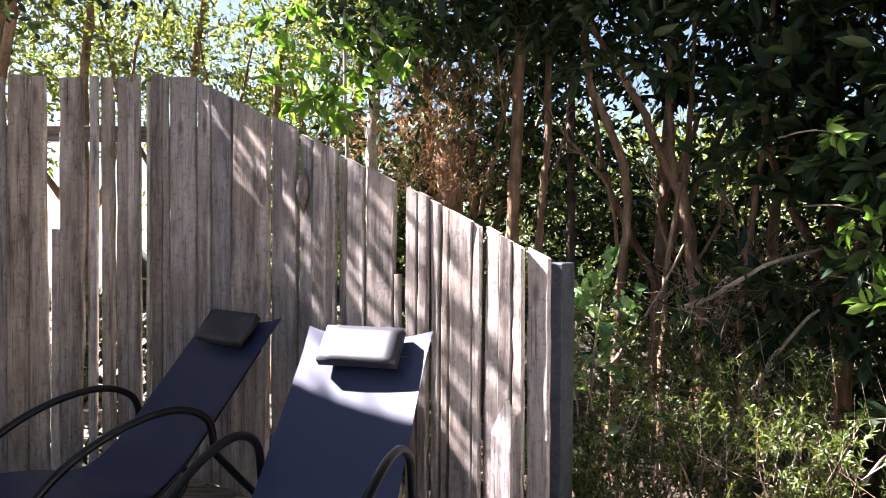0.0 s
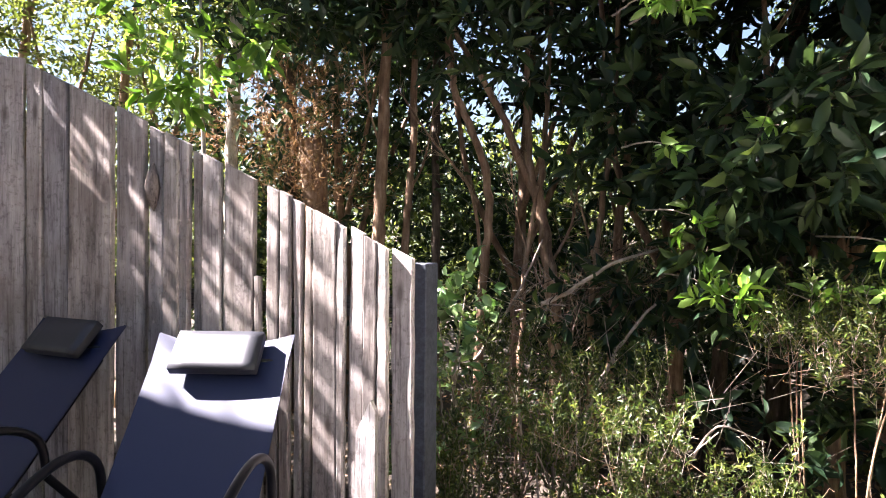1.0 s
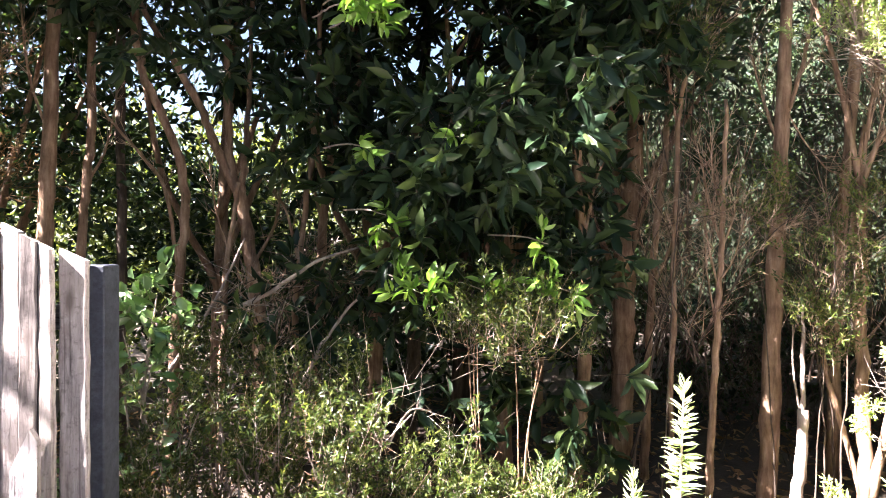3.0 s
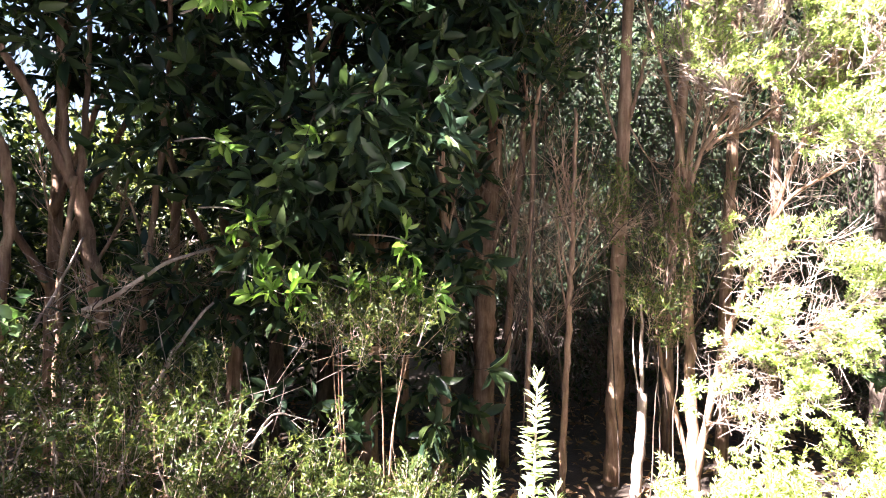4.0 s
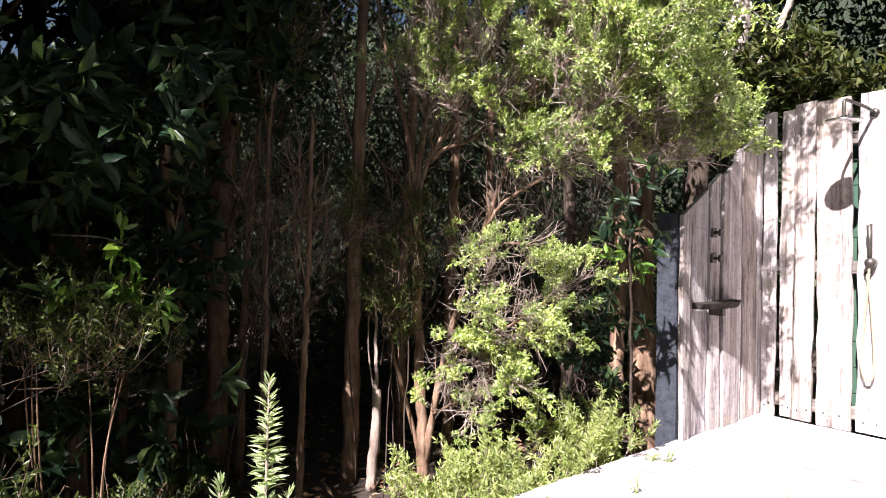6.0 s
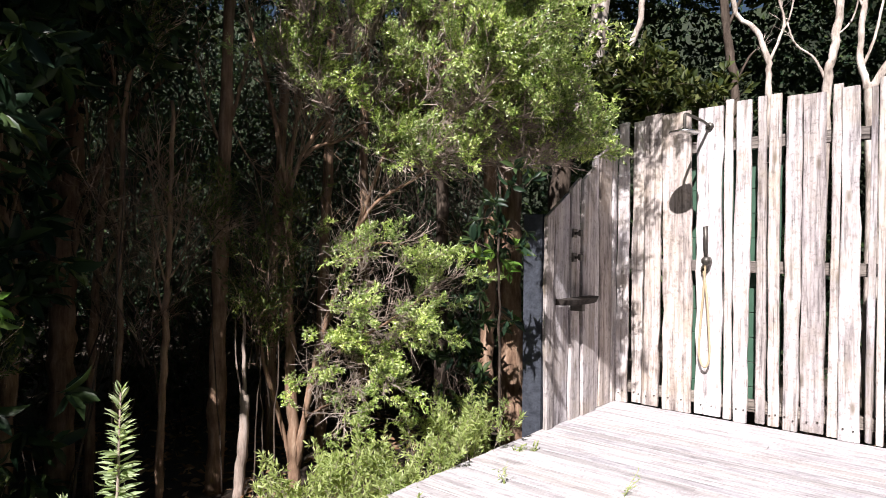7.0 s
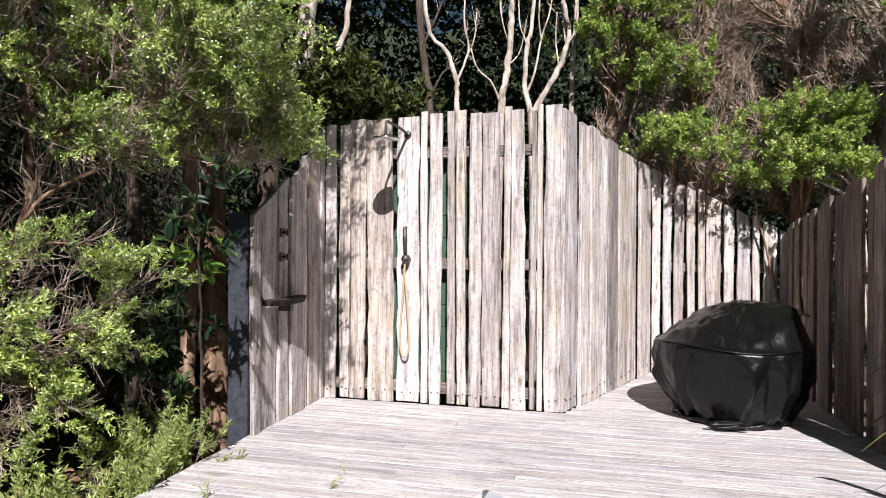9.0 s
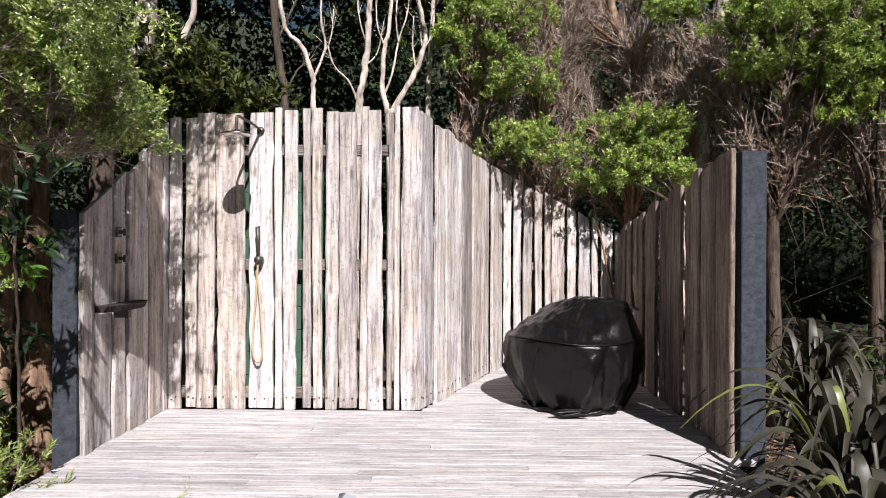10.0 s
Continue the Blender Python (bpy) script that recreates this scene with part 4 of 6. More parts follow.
# overhanging tree beyond the lounger fence, its unseen crown added to dapple the light
o = foot(-36, 6.0)
cl = [(p.x - o.x, p.y - o.y, p.z - o.z, r, r, r * 0.6) for p, r in ((Vector((rng.uniform(-3.6, -1.8), rng.uniform(3.95, 5.0), rng.uniform(3.6, 4.9))), rng.uniform(0.2, 0.35)) for _ in range(14))]
tree("dapple_tree", o, "tree added beyond the lounger fence to dapple the light", [(0, 0, 0), (0.1, 0, 2), (0, 0.1, 4), (0.1, 0, 5.6)], 0.11, 0.04, BARK_BROWN,
     [([(0.05, 0, 2.4), (0.6, -0.4, 3.8), (1.1, -0.8, 5.0)], 0.05, 0.015), ([(0.05, 0, 2.6), (-0.6, 0.2, 4.0), (-1.2, 0.1, 5.0)], 0.05, 0.015)], [(cl, FAR(280, LEAF_DARK, 0.085)), ([tuple(Vector((rng.uniform(-3.3, -1.7), rng.uniform(3.95, 4.4), rng.uniform(3.0, 4.3))) - o) + (0.22, 0.16, 0.22) for _ in range(13)], FAR(380, LEAF_DARK, 0.08))], seed=160)

# ---- stems in the shade: distance, radius at foot and top, bark, trunk through (bearing, height), limbs (radius, through)
G = GROUND
STEMS = (
    (4.7, 0.064, 0.034, BARK_BROWN, ((65.5, G), (65.8, 0.42), (66.0, 1.3), (66.3, 2.11), (66.5, 2.8), (66.6, 4.8)),
     ((0.018, ((66.3, 2.05), (67.6, 2.45), (68.4, 2.9))), (0.014, ((66.2, 1.9), (65.0, 2.2), (63.8, 2.6))), (0.007, ((66.3, 2.2), (67.6, 1.98), (69.2, 1.78), (69.9, 1.74))))),
    (4.5, 0.040, 0.032, TWIG, ((67.5, G), (67.8, -0.14), (68.0, 0.27)), ((0.016, ((68.0, 0.22), (67.9, 0.6), (67.9, 0.92))), (0.008, ((67.9, 0.2), (67.3, 0.5), (67.2, 0.8))))),
    (4.4, 0.026, 0.013, BARK_BROWN, ((61.2, G), (61.5, 0.17), (61.7, 0.79), (61.9, 1.3), (62.0, 1.7), (62.2, 2.2)),
     ((0.010, ((61.9, 1.3), (60.9, 1.55), (60.3, 1.85))), (0.009, ((61.8, 1.0), (60.9, 1.3), (60.5, 1.55))), (0.008, ((61.7, 0.75), (60.9, 1.1), (60.7, 1.3))),
      (0.008, ((61.9, 1.25), (62.8, 1.45), (63.3, 1.75))), (0.007, ((61.8, 1.05), (62.9, 1.2), (63.8, 1.5))), (0.007, ((61.9, 1.5), (61.2, 1.75), (61.0, 2.0))))),
    (4.9, 0.032, 0.020, BARK_BROWN, ((56.2, G), (56.3, 0.4), (56.6, 0.97), (57.1, 1.59), (57.5, 1.85), (57.8, 3.2)), ((0.014, ((56.6, 0.95), (58.2, 1.3), (59.6, 1.6), (60.6, 1.95))), (0.010, ((57.0, 1.5), (56.2, 1.8), (55.8, 2.3))))),
    (5.2, 0.090, 0.060, BARK_BROWN, ((54.1, G), (54.3, 0.44), (54.4, 0.89), (54.6, 1.52), (55.1, 2.11), (55.4, 4.2)), ((0.02, ((54.6, 1.6), (53.4, 2.0), (52.8, 2.6))),)),
    (4.6, 0.062, 0.030, BARK_BROWN, ((50.2, G), (50.5, -0.16), (50.8, 0.23), (51.2, 0.9), (50.2, 1.8), (49.4, 3.4)), ((0.022, ((50.1, 1.9), (50.3, 2.3), (51.0, 2.7), (52.4, 3.3))), (0.012, ((50.8, 1.3), (51.7, 1.7), (52.6, 1.9))))),
    (5.0, 0.066, 0.040, BARK_DARK, ((35.0, G), (35.4, 0.05), (35.7, 0.45), (36.0, 0.9), (36.5, 1.9), (36.6, 3.6)), ((0.022, ((36.2, 1.2), (34.8, 1.8), (34.0, 2.6))),)),
    (4.6, 0.020, 0.012, BARK_BROWN, ((58.2, G), (58.3, 0.9), (58.5, 2.1), (58.9, 2.43), (59.6, 3.4)), ((0.010, ((58.5, 2.05), (57.7, 2.4), (57.3, 2.8))), (0.009, ((58.5, 2.2), (59.5, 2.5), (60.6, 2.6))))),
    (5.3, 0.112, 0.090, BARK_BROWN, ((91.8, G), (91.6, 0.2), (91.4, 0.7), (91.3, 1.24), (91.2, 1.8), (91.0, 4.6)), ()),
    (5.1, 0.070, 0.050, BARK_BROWN, ((88.9, G), (89.1, 0.1), (89.3, 0.6), (89.5, 1.3), (89.0, 3.4)), ((0.012, ((89.4, 0.9), (87.6, 1.3), (86.4, 1.4))),)),
    (4.9, 0.066, 0.044, BARK_BROWN, ((22.8, G), (22.4, 0.3), (22.1, 0.71), (21.3, 1.27), (20.4, 1.65)),
     ((0.036, ((20.6, 1.6), (18.6, 1.94), (17.4, 2.23), (15.6, 2.5), (14.2, 2.7), (11.5, 3.1))), (0.036, ((20.5, 1.6), (19.8, 1.85), (19.5, 2.33), (19.4, 2.9), (19.0, 4.0))),
      (0.032, ((20.6, 1.6), (21.0, 1.9), (21.2, 2.3), (21.6, 3.6))), (0.014, ((21.6, 1.1), (23.4, 1.4), (24.4, 1.9))), (0.012, ((21.8, 0.9), (20.6, 1.0), (19.6, 1.35))))),
    (5.0, 0.040, 0.026, BARK_BROWN, ((15.0, G), (15.4, 0.5), (15.8, 1.1), (16.2, 1.48), (15.7, 1.88), (13.9, 2.28), (12.6, 2.6), (12.0, 3.6)), ((0.015, ((15.6, 1.1), (14.6, 1.65), (12.8, 1.89), (10.5, 2.13), (8.4, 2.4))),)),
    (4.8, 0.024, 0.016, BARK_BROWN, ((18.9, G), (19.3, 0.8), (19.8, 1.3), (20.4, 1.7)), ((0.010, ((19.7, 1.2), (18.6, 1.5), (18.0, 1.9))),)),
    (5.4, 0.036, 0.030, BARK_BROWN, ((8.3, G), (8.6, 1.21), (9.0, 1.7), (9.3, 2.28), (9.6, 4.0)), ((0.012, ((9.0, 1.7), (10.4, 2.0), (11.4, 2.6))),)),
    (5.6, 0.040, 0.034, BARK_DARK, ((11.4, G), (11.4, 1.07), (11.3, 2.33), (11.2, 4.0)), ()),
    (5.2, 0.058, 0.046, BARK_BROWN, ((6.0, G), (6.2, 0.8), (6.3, 1.6), (6.7, 2.3), (6.8, 4.2)), ((0.012, ((6.5, 2.0), (5.2, 2.4), (4.6, 3.0))),)),
    (5.3, 0.056, 0.048, BARK_PALE, ((-6.6, G), (-6.5, 1.4), (-6.4, 2.1), (-6.2, 2.6), (-5.6, 4.0)), ()),
    (5.4, 0.050, 0.036, BARK_BROWN, ((74.3, G), (74.6, 1.2), (74.9, 2.2), (75.4, 4.2)), ()),
    (5.7, 0.050, 0.036, BARK_BROWN, ((78.0, G), (78.2, 1.2), (78.0, 2.4), (78.4, 4.2)), ()),
    (5.6, 0.045, 0.034, BARK_BROWN, ((27.0, G), (27.4, 1.2), (28.4, 2.2), (29.4, 4.0)), ((0.016, ((27.6, 1.4), (26.4, 1.9), (25.6, 2.6))),)),
    (4.7, 0.026, 0.016, BARK_BROWN, ((25.6, G), (25.2, 0.7), (26.0, 1.5), (27.0, 2.2), (27.2, 3.4)), ((0.012, ((25.6, 1.1), (24.4, 1.5), (23.4, 1.6))),)),
    (5.5, 0.040, 0.030, BARK_BROWN, ((47.0, G), (47.2, 1.2), (46.6, 2.2), (46.0, 3.8)), ()),
    (5.4, 0.045, 0.034, BARK_BROWN, ((70.0, G), (70.3, 1.2), (70.9, 2.2), (71.8, 4.4)), ()),
    (5.8, 0.060, 0.050, BARK_DARK, ((85.0, G), (85.2, 1.2), (85.0, 2.4), (85.4, 4.4)), ()),
)


def run(o, d, pts):
    """A way through places given by bearing and height at one distance, from the thing's foot."""
    return [tuple(at(az, d, z) - o) for az, z in pts]


def brooms(ways, count, length, radius, seed, start=0.25, wide=0.5, up=0.3):
    """Bare twigs that spring from the limbs' outer stretches and fork once."""
    rg = np.random.default_rng(seed)
    a, b = [], []
    for way in ways:
        p = np.array([tuple(q) for q in way], float)
        s = rg.uniform(start, 1.0, count) * (len(p) - 1)
        k = np.minimum(s.astype(int), len(p) - 2)
        base = p[k] + (p[k + 1] - p[k]) * (s - k)[:, None]
        d = p[k + 1] - p[k]
        d = d / (np.linalg.norm(d, axis=1, keepdims=True) + 1e-9) * 0.7 + rg.normal(size=base.shape) * wide + np.array([0, 0, up])
        d /= np.linalg.norm(d, axis=1, keepdims=True) + 1e-9
        ln = length * rg.uniform(0.45, 1.3, count)[:, None]
        end = base + d * ln
        a.append(base), b.append(end)
        for f in (0.45, 0.7):
            st = base + d * ln * f
            d2 = d * 0.7 + rg.normal(size=base.shape) * 0.45 + np.array([0, 0, 0.1])
            a.append(st), b.append(st + d2 * ln * 0.45)
    return stems(np.concatenate(a), np.concatenate(b), radius)


for i, (d, r0, r1, bk, pts, forks) in enumerate(STEMS):
    o = foot(pts[0][0], d)
    stump = pts[-1][1] < 0.5
    limbs = [(run(o, d, w), r, r * 0.45) for r, w in forks]
    top = Vector(run(o, d, pts[-1:])[0])
    crowns = [] if stump or pts[-1][1] < 2.4 else [([(top.x, top.y, top.z, 0.6, 0.6, 0.5), (top.x + 0.2, top.y + 0.1, top.z * 0.87, 0.4, 0.4, 0.4)], FAR(150, LEAF_DARK))]
    slim = tree("slender_tree", o, "broken pale stump in the shade of the wood" if stump else "slender stem in the shade of the wood", run(o, d, pts), r0, r1, bk, limbs, crowns, seed=200 + i)
    if limbs and not stump:
        quick_mesh("twiggery", *brooms([w for w, _, _ in limbs], 16, 0.22, 0.0026, 240 + i), TWIG_BROWN, slim, kind="stuff")

# dry brown saplings and green wisps between the stems
for i, (az, d, z, w, n) in enumerate(((60.6, 4.5, 1.3, 0.34, 200), (57.5, 4.8, 1.25, 0.35, 170), (69.5, 4.5, 1.2, 0.34, 220), (58.6, 4.7, 2.5, 0.45, 200), (29.5, 4.6, 1.05, 0.3, 220), (24.0, 4.4, 0.85, 0.35, 220))):
    lean = (0.35, -0.3, 0.4, -0.4, 0.3, -0.35)[i]
    o = foot(az, d)
    rg = np.random.default_rng(260 + i)
    h = z - G
    ways = [[(rg.normal() * w * 0.2, rg.normal() * w * 0.2, h * 0.55), (rg.normal() * w * 0.7, rg.normal() * w * 0.6, h), (rg.normal() * w * 1.2, rg.normal() * w, h + w * rg.uniform(0.3, 1.3))] for _ in range(6)]
    dead = tree("dead_sapling", o, "dead brown sapling of fine dry twigs among the stems", [(lean, 0.1, 0), (lean * 0.7, 0.05, h * 0.25), (0.02, 0, h * 0.6)], 0.010, 0.005, BARK_DARK, [(q, 0.006, 0.002) for q in ways], (), seed=280 + i, group="dead saplings in the wood")
    quick_mesh("twiggery", *brooms(ways, n // 6, 0.2, 0.002, 290 + i, 0.1, 0.6), TWIG_BROWN, dead, kind="stuff")
for i, (az, z, lean) in enumerate(((68.6, 1.0, 0.25), (69.6, 0.7, -0.2), (71.5, 1.25, -0.3), (64.6, 1.45, 0.3), (59.5, 2.6, -0.3))):
    o = foot(az, 4.35)
    wisp = tree("thin_sapling", o, "thin sapling with sparse fine green leaves in the shade", [(lean, 0, 0), (lean * 0.6, 0.0, (z - G) * 0.5), (0.0, 0.02, z - G)], 0.006, 0.003, BARK_DARK, (), (), "sapling", 470 + i, "thin saplings in the wood")
    feather(wisp, [(rng.uniform(-0.14, 0.14), rng.uniform(-0.1, 0.1), z - G + rng.uniform(-0.2, 0.2)) for _ in range(7)], 26, LEAF_SHRUB, TWIG_BROWN, 480 + i, out=(0, 0, 0.9), length=0.24, side=0.08, twigs=8, per=9, leaf=0.030, wide=0.26, spread=0.07)

# tea tree by the shower: several stems from one foot, its outer sprays in the sun
TD = 4.5
o = foot(72.2, TD)
TEA_LOW = ((76.7, 1.31), (79.5, 1.26), (82.5, 1.2), (78.6, 0.95), (82.0, 0.88), (85.5, 1.02), (87.6, 1.1), (76.3, 0.68), (80.6, 0.66), (83.6, 0.72), (74.9, 0.4), (78.7, 0.43), (81.6, 0.45), (77.5, 0.22))
TEA_HIGH = ((71.9, 2.56), (76.5, 2.67), (80.4, 2.52), (84.8, 2.64), (89.4, 2.73), (90.8, 2.7), (74.2, 2.34), (78.5, 2.26), (83.4, 2.31), (87.4, 2.25), (91.0, 2.37), (93.2, 2.2),
            (79.5, 2.02), (83.4, 1.92), (87.4, 1.92), (91.5, 1.97), (94.5, 1.93), (71.0, 2.75), (73, 2.95), (79, 2.95), (85, 3.0), (89, 3.0), (81.8, 2.75), (87.6, 2.5), (90.2, 2.15), (92.5, 2.12), (96.0, 1.95), (96.8, 2.12), (97.2, 1.9))


def to(az, d, z):
    return tuple(at(az, d, z) - o)


lo = [near(az - 0.8, 4.0 + rng.uniform(-0.2, 0.2), z, 0.1, o, 0.6) for az, z in TEA_LOW]
hi = [near(az + rng.uniform(-1.5, 1.5), 4.05 + rng.uniform(-0.3, 0.3), z + rng.uniform(-0.08, 0.08), 0.14, o, 0.6) for az, z in TEA_HIGH]
# veil: sprays mostly above view, added to dapple shower and wing fences
veil = clumps_in(rng, 16, (93, 107), (3.9, 4.6), (3.1, 3.8), (0.2, 0.3), o) + clumps_in(rng, 5, (87, 96), (3.0, 3.5), (3.2, 3.6), (0.15, 0.2), o) + clumps_in(rng, 7, (87, 92), (3.6, 4.2), (2.5, 3.1), (0.1, 0.15), o) + clumps_in(rng, 6, (91, 96), (3.4, 3.9), (1.85, 2.5), (0.08, 0.12), o)
tea_limbs = [(run(o, TD, ((71.5, 1.60), (70.5, 2.07), (69.5, 2.45), (68.2, 2.79), (67.6, 3.2))), 0.020, 0.008), (run(o, TD, ((71.5, 1.60), (72.3, 1.85), (74.7, 2.18), (78.1, 2.44), (81.0, 2.71))), 0.020, 0.007),
             (run(o, TD, ((71.6, 1.7), (72.0, 2.1), (73.0, 2.5), (73.6, 3.0))), 0.014, 0.006), (run(o, TD, ((72.8, 1.9), (74.0, 1.98), (76.5, 2.05), (80.0, 2.3))), 0.016, 0.006),
             (run(o, TD, ((72.2, -0.3), (70.6, 0.2), (69.2, 0.66), (70.2, 1.12), (71.1, 1.43), (71.6, 2.0))), 0.020, 0.010),
             ([to(72.3, 4.5, -0.29), to(73.9, 4.42, 0.46), to(75.8, 4.38, 0.98), to(77.7, 4.35, 1.43), to(79.8, 4.3, 1.9), to(81.5, 4.2, 2.3)], 0.030, 0.010),
             ([to(75.8, 4.38, 0.98), to(76.8, 4.2, 1.15), to(79, 4.05, 1.3), to(82, 4.0, 1.3)], 0.014, 0.005), ([to(73.9, 4.42, 0.46), to(76.5, 4.2, 0.62), to(80, 4.0, 0.8), to(84, 4.0, 1.0)], 0.013, 0.004),
             ([to(73, 4.46, 0.1), to(75, 4.2, 0.25), to(78, 4.0, 0.38)], 0.010, 0.004), ([to(77.7, 4.35, 1.43), to(79.5, 4.3, 1.6), to(83, 4.2, 1.75), to(87, 4.15, 1.95)], 0.014, 0.005),
             ([to(79.8, 4.3, 1.9), to(84, 4.25, 2.1), to(89, 4.2, 2.2), to(94.5, 4.1, 2.15)], 0.020, 0.006), ([to(81.5, 4.2, 2.3), to(85, 4.2, 2.5), to(90, 4.15, 2.6), to(94, 4.1, 2.6)], 0.018, 0.006),
             ([to(81.5, 4.2, 2.3), to(83, 4.2, 2.6), to(84, 4.2, 2.9)], 0.012, 0.005)]
tea = tree("tea_tree", o, "many-stemmed tea tree with fine sunlit foliage beside the shower", run(o, TD, ((72.3, G), (72.2, -0.1), (71.9, 0.39), (71.6, 1.03), (71.5, 1.64))), 0.045, 0.032, BARK_BROWN, tea_limbs, (), seed=301)
quick_mesh("twiggery", *brooms([w for w, _, _ in tea_limbs[:5]], 34, 0.26, 0.0026, 302), TWIG_BROWN, tea, kind="stuff")
quick_mesh("twiggery", *brooms([w for w, _, _ in tea_limbs[5:]], 44, 0.24, 0.0026, 303, 0.15, 0.6), TWIG, tea, kind="stuff")
fan = [run(o, TD, ((71.4 + 0.5 * k, 1.55 + 0.13 * k), (72.0 + 0.8 * k, 1.95 + 0.12 * k), (72.4 + 1.25 * k, 2.45 + 0.07 * k))) for k in range(6)]
quick_mesh("twiggery", *brooms(fan, 7, 0.36, 0.0048, 305, 0.0, 0.42, 0.35), TWIG_BROWN, tea, kind="stuff")
heart = Vector(to(77, 4.7, 1.9))
inner = [[tuple(Vector(c[:3]).lerp(heart, 0.45)), tuple(Vector(c[:3]).lerp(heart, 0.2) + Vector((0, 0, -0.06))), c[:3]] for c in hi]
quick_mesh("twiggery", *brooms(inner, 60, 0.22, 0.0030, 304, 0.2, 0.5, 0.35), TWIG, tea, kind="stuff")
quick_mesh("twiggery", *brooms(inner, 8, 0.30, 0.0055, 306, 0.0, 0.35, 0.2), TWIG, tea, kind="stuff")
shoots = [[to(75.2, 4.35, 0.55 + 0.35 * (c[2] + G)), tuple(Vector(c[:3]).lerp(Vector(to(75.5, 4.3, 0.7)), 0.35)), c[:3]] for c in lo]
quick_mesh("twiggery", *brooms(shoots, 34, 0.17, 0.0026, 307, 0.25, 0.5, 0.1), TWIG, tea, kind="stuff")
feather(tea, lo, 125, LEAF_TEA, TWIG, 311, out=(0.15, -0.5, 0.06), length=0.19, side=0.065, twigs=15, per=17, leaf=0.021, wide=0.36, spread=0.11, flat=0.13)
feather(tea, hi, 640, LEAF_TEA, TWIG, 312, out=(0.1, -0.35, 0.5), length=0.22, side=0.075, twigs=15, per=15, leaf=0.0232, wide=0.36, spread=0.085, flat=0.7)
feather(tea, veil, 330, LEAF_TEA, TWIG, 313, out=(0.15, -0.3, 0.3), length=0.22, side=0.09, twigs=13, per=16, leaf=0.022, wide=0.36, spread=0.12, flat=0.4)
# leafy sapling before the trunk at the wing
o = foot(90.5, 4.4)
tree("sapling", o, "broad-leaved sapling with a few bright leaves beside the wing fence", [(0, 0, 0), (-0.12, 0, 0.8), (-0.45, 0.02, 1.6), (-0.62, 0.02, 2.1)], 0.012, 0.005, BARK_DARK, (),
     [(clumps_in(rng, 9, (86, 90), (4.3, 4.8), (0.2, 1.6), (0.12, 0.2), o), dict(BROAD(56), leaf=0.10, twig=0.12)), ([near(90.4, 3.85, 1.5, 0.12, o), near(91.6, 3.75, 1.66, 0.12, o), near(90.8, 3.8, 1.3, 0.1, o)], dict(BROAD(16), leaf=0.09, twig=0.1, droop=0.2)),
      ([near(90.5, 3.9, 1.24, 0.12, o), near(92.2, 3.8, 1.12, 0.05, o)], dict(FRESH(8), leaf=0.075))], "shrub", seed=305)

